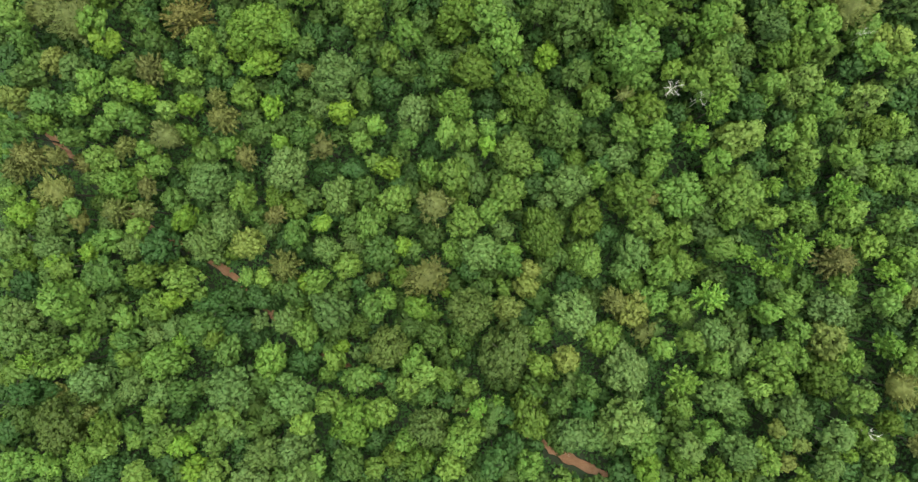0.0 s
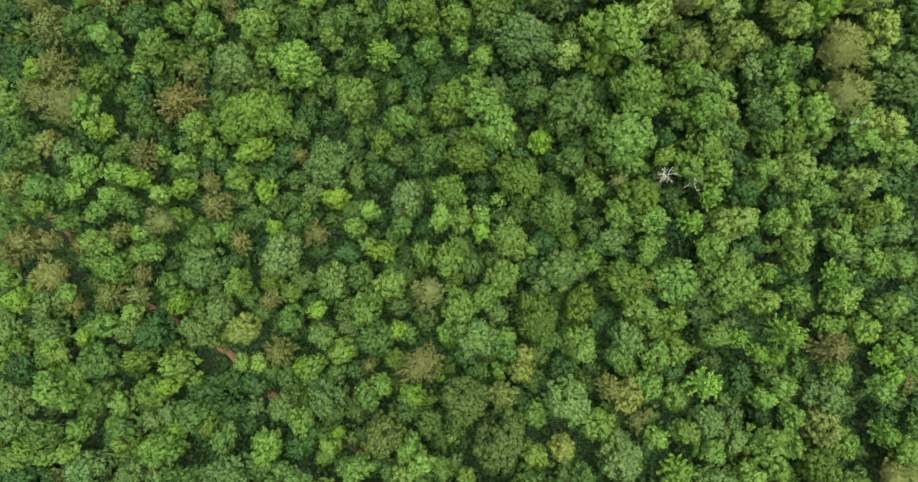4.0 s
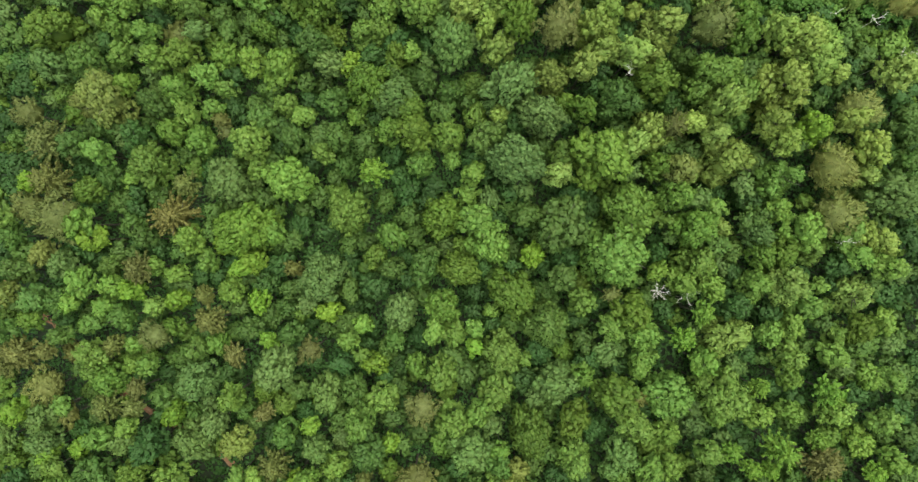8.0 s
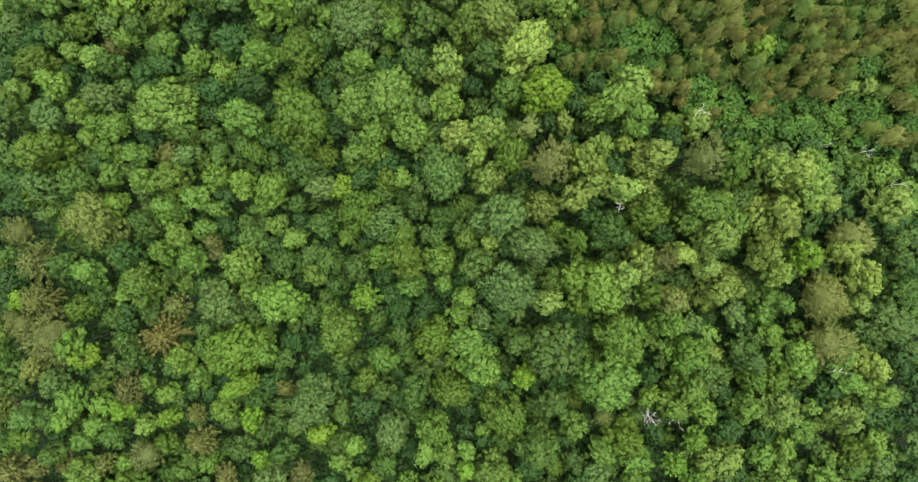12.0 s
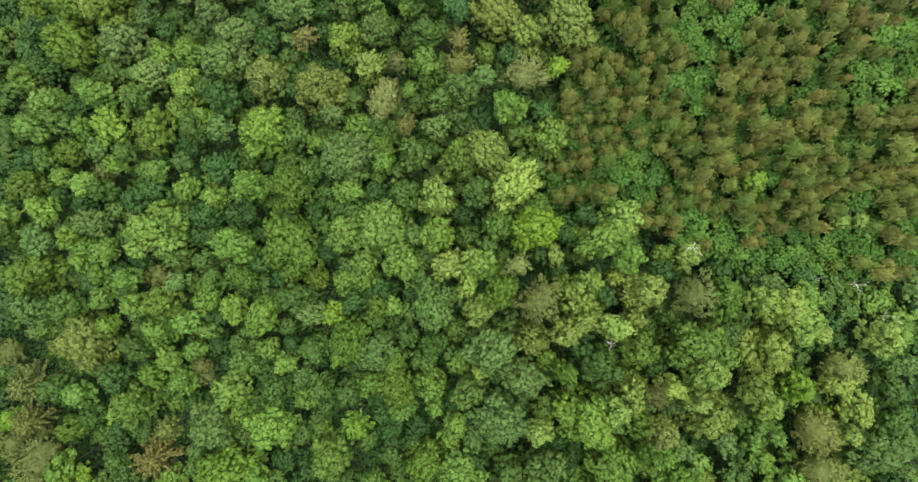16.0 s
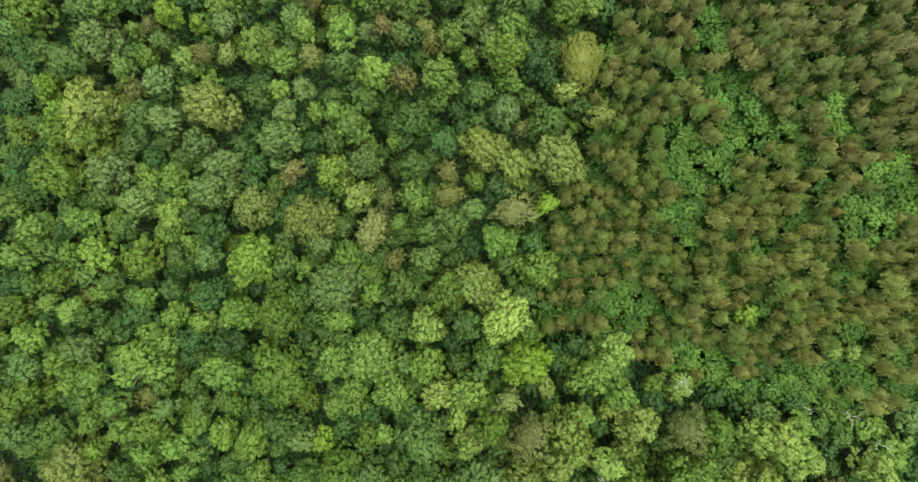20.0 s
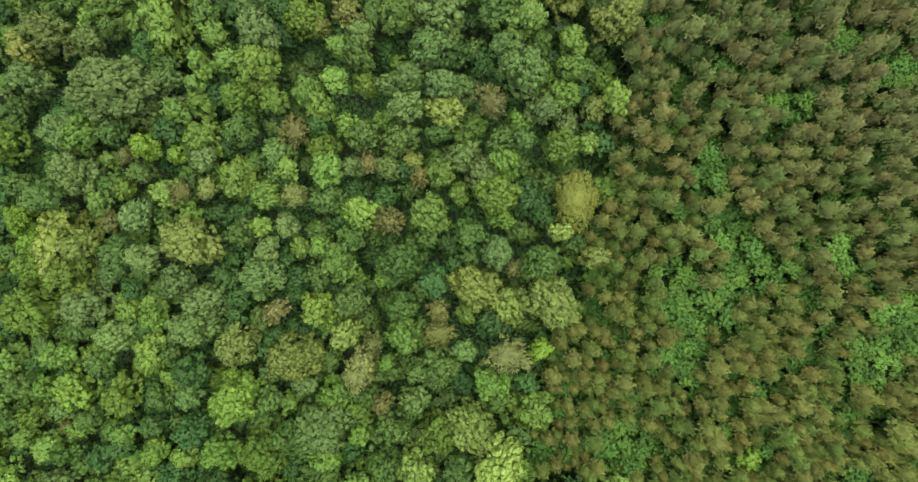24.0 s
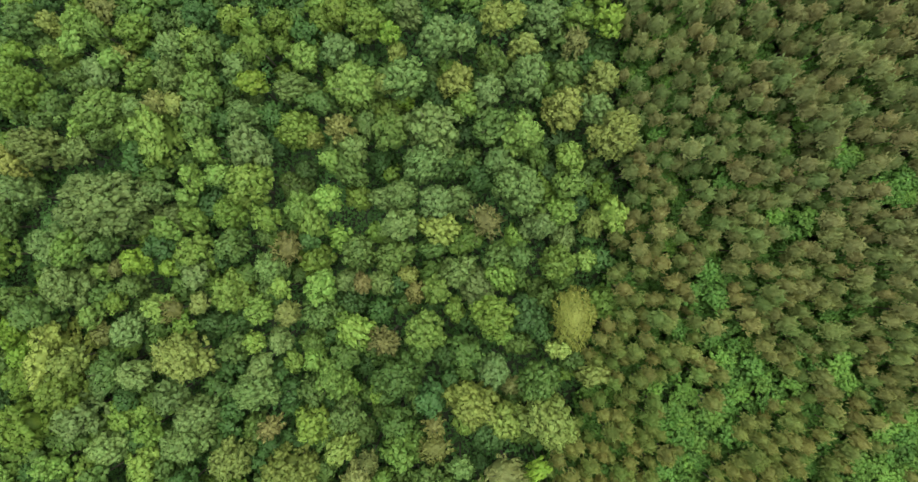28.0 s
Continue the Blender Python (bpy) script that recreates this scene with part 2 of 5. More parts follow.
def plume_crown(radius, depth, top, seed, count, length, width, leaf, outline=0.1):
    """A soft dome of upturned plumes."""
    rng = np.random.default_rng(seed)
    n = max(12, int(count * radius * radius))
    d = spread_points(n, rng, -0.05, 0.2)
    a = np.arctan2(d[:, 1], d[:, 0])
    ph = rng.uniform(0, 6.28, 3)
    swell = 1 + outline * (np.sin(3 * a + ph[0]) + np.sin(5 * a + ph[1]) + np.sin(8 * a + ph[2])) * np.sqrt(np.maximum(0, 1 - d[:, 2] ** 2))
    half = np.array((radius * 0.9, radius * 0.9, depth * 0.5))
    c = d * swell[:, None] * half * rng.uniform(0.84, 1.04, n)[:, None] + (0, 0, top - depth * 0.5 - length * 0.6)
    out = unit(d / half)
    away = unit(d * (1, 1, 0) + rng.standard_normal((n, 3)) * (0.2, 0.2, 0))
    pieces = flames(c, away * 0.5 + out * 0.3 + (0, 0, 0.55), length * rng.uniform(0.7, 1.3, n), np.full(n, width), 20, leaf, rng, 0.7, 0.55, out + (0, 0, 0.25))
    pieces.append(inner_body((0, 0, top - depth * 0.5 - length * 1.0), (radius * 0.8, radius * 0.8, depth * 0.42), rng))
    return pieces


def lobed_crown(radius, depth, top, bough, sprays, leaf, seed, lobes, uneven):
    """A broadleaved crown of several rounded limbs at different heights, each a dome of leaf tufts."""
    rng = np.random.default_rng(seed)
    a = np.arange(lobes) * 2.39996 + rng.uniform(0, 6.28) + rng.standard_normal(lobes) * 0.25
    reach = radius * np.sqrt((np.arange(lobes) + 0.2) / lobes) * 0.78 * rng.uniform(1 - 0.4 * uneven, 1 + 0.35 * uneven, lobes)
    size = radius * rng.uniform(0.27, 0.31 + 0.2 * uneven, lobes) * (6.5 / lobes) ** 0.3
    drop = depth * (0.66 * (reach / radius) ** 2 + 0.2 * uneven * rng.uniform(0, 1, lobes))
    mid = np.stack([reach * np.cos(a), reach * np.sin(a), top - size * 1.1 - drop], 1)
    cs, outs, pieces = [], [], []
    for i in range(lobes):
        n = max(6, int(5.4 * size[i] ** 2 / (bough * bough * 1.8)))
        d = spread_points(n, rng, -0.3, 0.26)
        c = mid[i] + d * size[i] * (1, 1, 1.1) * rng.uniform(0.82, 1.1, n)[:, None]
        clear = np.ones(n, bool)
        for j in range(lobes):
            if j != i:
                clear &= np.linalg.norm(c - mid[j], axis=1) > 0.8 * size[j]
        cs.append(c[clear])
        outs.append(d[clear] + (0, 0, 0.3))
        pieces.append(inner_body(mid[i], np.array((1, 1, 1.1)) * size[i] * 0.76, rng))
    n = max(8, int(radius * radius * 1.5 / (bough * bough)))
    ring = np.arange(n) * 2.39996 + rng.uniform(0, 6.28)
    far = radius * np.sqrt(rng.uniform(0.25, 0.88, n))
    cs.append(np.stack([far * np.cos(ring), far * np.sin(ring), top - depth * (0.48 + 0.32 * (far / radius) ** 2) - rng.uniform(0, 0.16, n) * depth], 1))
    outs.append(np.stack([np.cos(ring), np.sin(ring), np.full(n, 0.8)], 1))
    c = np.concatenate(cs)
    pieces += tufts(c, np.concatenate(outs), bough * np.clip(rng.lognormal(-0.03, 0.3, len(c)), 0.55, 1.7), sprays, leaf, rng)
    pieces.append(inner_body((0, 0, top - depth * 0.66), (radius * 0.62, radius * 0.62, depth * 0.24), rng))
    return pieces


def dome_crown(radius, depth, top, bough, sprays, leaf, seed, low=-0.1, outline=0.14, long=1.3):
    """A single dome with an uneven outline, closely set with tufts."""
    rng = np.random.default_rng(seed)
    ph, am = rng.uniform(0, 6.28, 5), rng.uniform(0.3, 1.0, 5) * outline
    n = max(9, int(2 * math.pi * radius * (radius * 0.55 + depth * 0.42) / (bough * bough * 2.6)))
    d = spread_points(n, rng, low)
    a = np.arctan2(d[:, 1], d[:, 0])
    swell = 1 + np.sqrt(np.maximum(0, 1 - d[:, 2] ** 2)) * sum(am[i] * np.sin((i + 2) * a + ph[i]) for i in range(5))
    half = np.array((radius * 0.92, radius * 0.92, depth * 0.5))
    c = d * swell[:, None] * half * rng.uniform(0.8, 1.06, n)[:, None] + (0, 0, top - depth * 0.5 - bough * 0.5)
    pieces = tufts(c, unit(d / half) + (0, 0, 0.6), bough * rng.uniform(0.7, 1.3, n), sprays, leaf, rng, long)
    pieces.append(inner_body((0, 0, top - depth * 0.55), (radius * 0.68, radius * 0.68, depth * 0.36), rng))
    return pieces


def star_crown(radius, depth, top, seed, tuft, boughs=12, rise=0.25, sprays=9, leaf=0.32):
    """Tiers of straight boughs round a leader, each a line of tufts that narrows to the tip."""
    rng = np.random.default_rng(seed)
    cs, axes, sizes = [np.array([[0, 0, top - tuft]])], [np.array([[0, 0, 1.0]])], [np.array([tuft * 0.8])]
    for tier in range(4):
        span = radius * (0.42, 0.7, 0.9, 1.0)[tier]
        level = top - depth * (0.16, 0.34, 0.54, 0.76)[tier]
        count = boughs - 3 + tier
        for k in range(count):
            a = (k + 0.37 * tier) * 6.283 / count + rng.uniform(-0.2, 0.2)
            far = span * rng.uniform(0.72, 1.12)
            steps = np.arange(tuft * 0.9, far, tuft * 1.15)
            if not len(steps):
                continue
            way = np.array((math.cos(a), math.sin(a), rise + rng.uniform(-0.15, 0.15)))
            cs.append(steps[:, None] * way + (0, 0, level) + rng.standard_normal((len(steps), 3)) * tuft * 0.18)
            axes.append(np.tile(way + (0, 0, 0.25), (len(steps), 1)))
            sizes.append(tuft * (1.05 - 0.5 * steps / (far + tuft)))
    pieces = tufts(np.concatenate(cs), np.concatenate(axes), np.concatenate(sizes), sprays, leaf, rng, 1.5, 0.5)
    pieces.append(inner_body((0, 0, top - depth * 0.6), (radius * 0.42, radius * 0.42, depth * 0.4), rng))
    return pieces


def join_pieces(pieces):
    verts, faces, normals, base = [], [], [], 0
    for v, f, n in pieces:
        verts.append(v)
        normals.append(n)
        faces.append(f + base)
        base += len(v)
    return np.concatenate(verts), np.concatenate(faces), np.concatenate(normals)


def join_shapes(*shapes):
    verts, faces, base = [], [], 0
    for v, f in shapes:
        verts.append(v)
        faces += (f + base).tolist()
        base += len(v)
    return np.concatenate(verts), faces


def tube(points, radii, sides=7):
    points = np.array(points, float)
    d = unit(np.gradient(points, axis=0))
    ref = np.where(np.abs(d[:, 2:3]) > 0.9, np.array([[1.0, 0, 0]]), np.array([[0, 0, 1.0]]))
    u = unit(np.cross(d, ref))
    w = np.cross(d, u)
    a = np.linspace(0, 2 * math.pi, sides, endpoint=False)
    v = (points[:, None] + (u[:, None] * np.cos(a)[None, :, None] + w[:, None] * np.sin(a)[None, :, None]) * np.array(radii)[:, None, None]).reshape(-1, 3)
    f = [(i * sides + j, i * sides + (j + 1) % sides, (i + 1) * sides + (j + 1) % sides, (i + 1) * sides + j) for i in range(len(points) - 1) for j in range(sides)]
    return v, np.array(f)


def trunk_shape(height, crown_radius, depth, seed):
    """A tapered trunk with a flared foot, a slight bend and rising limbs."""
    rng = np.random.default_rng(seed)
    girth = 0.07 + 0.035 * crown_radius
    bend = rng.uniform(-0.25, 0.25, 2)
    hs = np.array([-0.6, 0.0, 0.4, 1.5, height * 0.4, height * 0.65, height * 0.88])
    pts = [(bend[0] * math.sin(h / height * 3), bend[1] * math.sin(h / height * 2.5), h) for h in hs]
    parts = [tube(pts, girth * np.array([1.7, 1.5, 1.15, 1.0, 0.8, 0.55, 0.2]))]
    for i in range(5):
        a = i * 1.257 + rng.uniform(-0.4, 0.4)
        h = height - depth * rng.uniform(0.75, 1.05)
        out = crown_radius * rng.uniform(0.55, 0.75)
        root = np.array((bend[0] * math.sin(h / height * 3), bend[1] * math.sin(h / height * 2.5), h))
        tip = root + (math.cos(a) * out, math.sin(a) * out, depth * 0.45)
        mid = (root + tip) / 2 + (0, 0, -0.12 * depth)
        parts.append(tube([root, mid, tip], girth * np.array([0.5, 0.35, 0.12]), 5))
    return join_shapes(*parts)


def shared_mesh(name, shape, material):
    me = bpy.data.meshes.new(name)
    me.from_pydata([tuple(v) for v in shape[0]], [], [tuple(f) for f in shape[1]])
    me.materials.append(material)
    me.polygons.foreach_set("use_smooth", [True] * len(me.polygons))
    if len(shape) > 2:
        me.normals_split_custom_set_from_vertices([tuple(n) for n in shape[2]])
    return me


# Crown sizes in metres; a tree takes the nearest and is scaled a little.
SIZES = (0.8, 1.1, 1.5, 2.0, 2.6, 3.3, 4.2, 5.4)
VARIANTS = 4


def extra_height(x, y):
    """The old stand beside the plantation grows taller than the rest."""
    return 4.8 * math.exp(-((x - 34) / 14) ** 2 / 2 - ((y - 46) / 12) ** 2 / 2) + 2.5 * math.exp(-((x - 12) / 10) ** 2 / 2 - ((y - 60) / 12) ** 2 / 2)


def tree_height(radius):
    return 9.3 + 1.3 * radius


def crown_shape(style, radius, seed):
    top = tree_height(radius)
    bough = 0.36 + 0.012 * radius
    if style == "cauliflower":
        return lobed_crown(radius, radius * 2.7, top, bough, 16, 0.31, seed, int(5 + 1.6 * radius), 0.8)
    if style == "dense":
        return lobed_crown(radius, radius * 2.3, top, bough - 0.03, 15, 0.28, seed, int(8 + 2.5 * radius), 0.4)
    if style == "ragged":
        return lobed_crown(radius, radius * 3.0, top, bough, 16, 0.34, seed, int(4 + 1.2 * radius), 1.15)
    if style == "soft":
        return plume_crown(radius, radius * 2.2, top, seed, 23, 0.65, 0.25, 0.31, 0.12)
    if style == "plume":
        return plume_crown(radius, radius * 1.9, top, seed, 44, 0.5, 0.22, 0.2, 0.05)
    if style == "star":
        return star_crown(radius, radius * 2.0, top, seed, 0.27 + 0.04 * radius, 14, rise=0.15)
    return star_crown(radius, radius * 2.4, top, seed, 0.25 + 0.04 * radius, 11, 0.5)


CROWNS, TRUNKS = {}, {}


def crown_mesh(style, size, variant):
    key = (style, size, variant)
    if key not in CROWNS:
        CROWNS[key] = shared_mesh("crown", join_pieces(crown_shape(style, SIZES[size], 100 * size + variant + 7 * len(style))), LEAF)
    return CROWNS[key]


def trunk_mesh(size, variant):
    key = (size, variant % 2)
    if key not in TRUNKS:
        r = SIZES[size]
        TRUNKS[key] = shared_mesh("trunk", trunk_shape(tree_height(r), r, r * 1.5, 50 + 10 * size + variant % 2), BARK)
    return TRUNKS[key]


# What the kinds look like: name, leaf colour, crown styles, label.
KINDS = {
    "g": ("green_tree", (0.067, 0.121, 0.024), ("cauliflower", "ragged", "cauliflower"), "mid-green broadleaved tree in a closed canopy"),
    "b": ("grey_green_tree", (0.097, 0.160, 0.040), ("dense", "cauliflower", "dense"), "grey-green broadleaved tree with a dense domed crown"),
    "d": ("dark_green_tree", (0.042, 0.092, 0.021), ("cauliflower", "ragged"), "dark green broadleaved tree standing low in the canopy"),
    "l": ("light_green_tree", (0.113, 0.193, 0.033), ("cauliflower", "ragged", "cauliflower"), "light green broadleaved tree with clumped boughs"),
    "p": ("pale_green_tree", (0.168, 0.236, 0.048), ("cauliflower", "ragged"), "pale yellow-green broadleaved tree with loose boughs"),
    "v": ("bright_green_tree", (0.142, 0.228, 0.036), ("cauliflower", "ragged"), "bright fresh-green broadleaved tree with clumped boughs"),
    "y": ("lime_green_tree", (0.122, 0.208, 0.023), ("ragged", "cauliflower"), "vivid lime-green young broadleaved tree in fresh leaf"),
    "o": ("yellowish_tree", (0.088, 0.147, 0.021), ("dense", "cauliflower"), "yellowish green broadleaved tree with a rounded crown"),
    "e": ("dull_green_tree", (0.080, 0.118, 0.025), ("dense",), "dull dark olive-coloured tree with a finely leaved dome"),
    "k": ("tawny_tree", (0.133, 0.166, 0.036), ("cauliflower", "dense"), "tawny yellow-brown broadleaved tree turning colour"),
    "t": ("pale_tawny_tree", (0.158, 0.186, 0.050), ("soft", "soft", "dense"), "pale tawny broadleaved tree with thinning dry leaves"),
    "q": ("golden_tree", (0.130, 0.172, 0.034), ("cauliflower", "dense"), "golden yellow-green broadleaved tree"),
    "n": ("brown_tree", (0.122, 0.139, 0.036), ("star", "soft", "star"), "dry brown tree with thin withered foliage"),
    "f": ("feathery_tree", (0.122, 0.216, 0.029), ("feather",), "bright green tree with feathery upright boughs"),
    "x": ("brown_conifer", (0.132, 0.134, 0.036), ("star",), "brown-gold conifer with a star of drooping boughs"),
    "s": ("golden_dome_tree", (0.168, 0.206, 0.040), ("plume",), "large golden-green tree with a smooth feathery dome"),
}
rand = random.Random(11)
PLACED = []


def tree(x, y, radius, kind, name="", label="", group="forest trees", stunt=1.0, spread=1.07):
    base_name, colour, styles, base_label = KINDS[kind]
    size = min(range(len(SIZES)), key=lambda i: abs(math.log(radius / SIZES[i])))
    variant = rand.randrange(VARIANTS)
    root = new(name or base_name)
    root.empty_display_size = 0.3
    s, wide = radius / SIZES[size], rand.uniform(0.86, 1.16)
    root.matrix_world = Matrix.LocRotScale((x, y, float(ground_level(x, y))), Euler((rand.gauss(0, 0.02), rand.gauss(0, 0.02), rand.uniform(0, 6.28))), (s * wide * spread, s / wide * spread, s * stunt * rand.uniform(0.91, 1.09) * (1 + extra_height(x, y) / tree_height(radius))))
    words = ("small ", "", "broad ")[0 if radius < 1.5 else 1 if radius < 2.7 else 2]
    tagged(root, label or words + base_label, "tree", group)
    trunk = new("trunk", trunk_mesh(size, variant))
    trunk.parent = root
    crown = new("crown", crown_mesh(styles[rand.randrange(len(styles))], size, variant))
    crown.parent = root
    k = rand.gauss(1.01, 0.1)
    dull = min(1.0, max(0.0, (y - 72) / 36))
    crown.color = (colour[0] * k * rand.uniform(0.92, 1.07) * (1 + 0.08 * dull), colour[1] * k, colour[2] * k * rand.uniform(0.92, 1.1) * (1 + 0.12 * dull), 1)
    PLACED.append((x, y, radius))
    return root


# ---- the trees of the wood, stand by stand ----
# south end
tree(-48.1, -31.0, 1.75, "d")
tree(-33.0, -30.7, 1.39, "l")
tree(-35.8, -30.7, 1.39, "y")
tree(-43.5, -30.6, 1.26, "l")
tree(-56.5, -30.5, 1.41, "l")
tree(3.4, -30.5, 1.36, "g")
tree(-60.1, -30.5, 1.98, "l")
tree(-20.8, -30.5, 1.72, "b")
tree(-27.5, -30.2, 1.73, "b")
tree(33.9, -30.1, 1.34, "o")
tree(-11.1, -30.1, 1.10, "l")
tree(-1.1, -29.9, 1.50, "l")
tree(-18.9, -29.8, 1.24, "l")
tree(-51.6, -29.6, 1.98, "o")
tree(-5.7, -29.5, 1.92, "o")
tree(43.4, -29.5, 0.94, "k")
tree(9.2, -29.4, 1.50, "l")
tree(24.6, -29.2, 1.49, "y")
tree(29.5, -29.1, 1.76, "o")
tree(-14.3, -29.0, 1.73, "g")
tree(-8.9, -29.0, 1.38, "o")
tree(4.6, -28.7, 1.71, "d")
tree(47.5, -28.7, 1.48, "b")
tree(41.0, -28.6, 1.89, "l")
tree(-41.2, -28.2, 0.99, "l")
tree(-26.1, -28.1, 2.10, "b")
tree(-38.2, -28.0, 1.41, "y")
tree(-48.5, -27.9, 1.28, "l")
tree(51.1, -27.7, 1.01, "f")
tree(7.3, -27.6, 1.79, "d")
tree(-33.4, -27.5, 1.76, "g")
tree(-45.4, -27.5, 0.99, "l")
tree(37.0, -27.5, 2.17, "b")
tree(-22.1, -27.5, 2.51, "b")
tree(54.8, -27.2, 1.49, "l")
tree(-36.9, -27.0, 0.99, "l")
tree(-7.4, -26.9, 1.39, "l")
tree(29.7, -26.7, 1.71, "b")
tree(45.3, -26.7, 1.02, "k")
tree(-39.7, -26.6, 1.42, "l")
tree(24.1, -26.4, 1.71, "l")
tree(17.7, -26.3, 1.79, "b")
tree(0.4, -26.3, 2.22, "l")
tree(58.5, -26.2, 1.22, "n")
tree(-46.4, -26.1, 1.29, "g")
tree(-32.0, -25.7, 1.77, "b")
tree(-55.6, -25.7, 3.74, "e")
tree(-48.5, -25.3, 1.58, "o")
tree(52.7, -25.0, 1.36, "o")
tree(33.8, -25.0, 1.37, "l")
tree(48.4, -25.0, 1.71, "b")
tree(-35.1, -24.8, 1.07, "l")
tree(-61.6, -24.8, 1.82, "g")
tree(14.7, -24.8, 1.73, "b")
tree(42.3, -24.7, 0.82, "k")
tree(-14.4, -24.6, 2.95, "o")
tree(22.2, -24.5, 2.90, "b")
tree(-4.3, -24.4, 2.52, "e")
tree(-51.8, -24.3, 1.01, "n")
tree(-21.0, -24.2, 1.27, "l")
tree(-43.0, -23.8, 1.29, "l")
tree(56.7, -23.8, 1.37, "o")
tree(9.5, -23.8, 2.64, "o")
tree(-11.0, -23.6, 1.83, "l")
tree(-31.5, -23.6, 1.28, "l")
tree(44.5, -23.5, 2.33, "b")
tree(-25.4, -23.5, 1.56, "g")
tree(-48.9, -23.1, 1.45, "g")
tree(16.8, -22.6, 1.39, "d")
tree(29.5, -21.9, 1.53, "l")
tree(-17.9, -21.9, 1.56, "l")
tree(2.4, -21.7, 1.27, "f")
tree(5.1, -21.7, 1.05, "f")
tree(52.7, -21.4, 1.93, "l")
tree(-22.4, -21.1, 2.72, "b")
tree(-41.6, -21.1, 1.81, "b")
tree(-61.0, -21.0, 2.06, "d")
tree(-46.2, -20.9, 1.82, "b")
tree(13.4, -20.9, 1.26, "g")
tree(34.8, -20.7, 2.50, "b")
tree(-38.4, -20.7, 1.59, "g")
tree(-52.5, -20.0, 2.42, "b")
tree(40.6, -20.0, 1.74, "l")
tree(1.6, -19.9, 1.06, "l")
tree(10.7, -19.8, 1.41, "g")
tree(17.7, -19.7, 1.40, "g")
tree(58.6, -19.7, 2.21, "n")
tree(-31.6, -19.7, 2.89, "b")
tree(-6.7, -19.5, 1.57, "l")
tree(44.0, -19.1, 1.39, "l")
tree(-1.6, -18.8, 1.28, "o")
tree(-62.5, -18.7, 1.63, "l")
tree(-59.1, -18.5, 1.48, "l")
tree(49.9, -18.4, 2.51, "o")
tree(29.3, -18.3, 2.10, "f")
tree(-13.6, -18.1, 1.72, "l")
tree(-4.0, -18.0, 1.28, "l")
tree(-54.7, -17.5, 1.11, "l")
tree(22.8, -17.5, 3.10, "b")
tree(-6.4, -17.2, 2.00, "l")
tree(-41.7, -16.9, 2.49, "l")
tree(-16.9, -16.8, 1.30, "l")
tree(-61.5, -16.7, 1.79, "f")
tree(-48.3, -16.6, 1.33, "l")
tree(10.8, -16.4, 1.28, "o")
tree(-26.3, -16.3, 2.03, "l")
tree(46.7, -16.2, 1.75, "l")
tree(34.3, -16.2, 1.55, "l")
tree(54.3, -16.1, 1.75, "l")
tree(14.5, -15.9, 1.56, "k")
tree(59.5, -15.7, 1.26, "l")
tree(41.9, -15.3, 2.25, "l")
tree(-32.7, -15.2, 1.61, "g")
tree(5.9, -15.1, 3.57, "e")
tree(-16.7, -14.9, 0.72, "y")
tree(37.6, -14.8, 1.55, "b")
tree(-58.8, -14.7, 1.64, "g")
tree(-54.1, -14.6, 1.49, "l")
tree(-40.0, -14.5, 1.33, "f")
tree(-9.9, -14.3, 2.60, "e")
tree(27.4, -14.1, 1.28, "l")
tree(57.7, -13.9, 1.97, "f")
tree(-35.0, -13.8, 1.32, "o")
tree(-47.3, -13.8, 1.48, "g")
tree(30.6, -13.6, 1.28, "l")
tree(50.3, -13.5, 2.11, "k")
tree(-3.6, -13.3, 1.80, "g")
tree(19.5, -13.2, 2.00, "l")
tree(-63.7, -13.0, 2.26, "b")
tree(0.4, -12.9, 1.80, "g")
tree(-21.6, -12.9, 1.61, "l")
tree(25.5, -12.4, 1.43, "n")
tree(34.9, -12.3, 1.99, "b")
tree(46.3, -12.3, 1.41, "l")
tree(-37.0, -12.0, 2.22, "g")
tree(-25.0, -11.5, 1.84, "b")
tree(-64.1, -11.0, 2.12, "b")
tree(-48.1, -10.9, 1.20, "l")
tree(15.6, -9.9, 2.88, "b")
tree(42.6, -9.8, 1.42, "l")
tree(51.0, -9.7, 2.55, "b")
tree(-35.5, -9.5, 2.52, "d")
tree(1.2, -9.5, 2.90, "e")
tree(-12.2, -9.5, 1.61, "g")
tree(-18.2, -9.4, 2.64, "b")
tree(6.9, -9.3, 1.81, "k")
tree(30.1, -9.3, 1.43, "l")
tree(24.4, -9.3, 2.01, "k")
tree(-5.7, -9.0, 1.60, "o")
tree(-50.4, -8.9, 1.50, "g")
tree(-43.8, -8.8, 2.09, "o")
tree(-40.6, -8.4, 1.12, "y")
tree(-57.1, -8.2, 2.88, "l")
tree(45.9, -8.2, 1.92, "l")
tree(21.7, -8.1, 1.87, "n")
tree(27.3, -8.1, 1.80, "l")
tree(57.7, -8.0, 1.28, "l")
tree(-28.5, -7.9, 1.85, "d")
tree(-10.2, -7.8, 1.32, "l")
tree(34.3, -7.6, 2.58, "f")
tree(61.5, -7.6, 1.56, "n")
tree(39.8, -7.2, 2.29, "d")
tree(-23.6, -7.1, 1.48, "g")
tree(-2.0, -7.0, 0.58, "y")
tree(-64.3, -6.4, 1.91, "d")
tree(9.0, -6.1, 1.45, "k")
tree(52.4, -6.0, 1.28, "l")
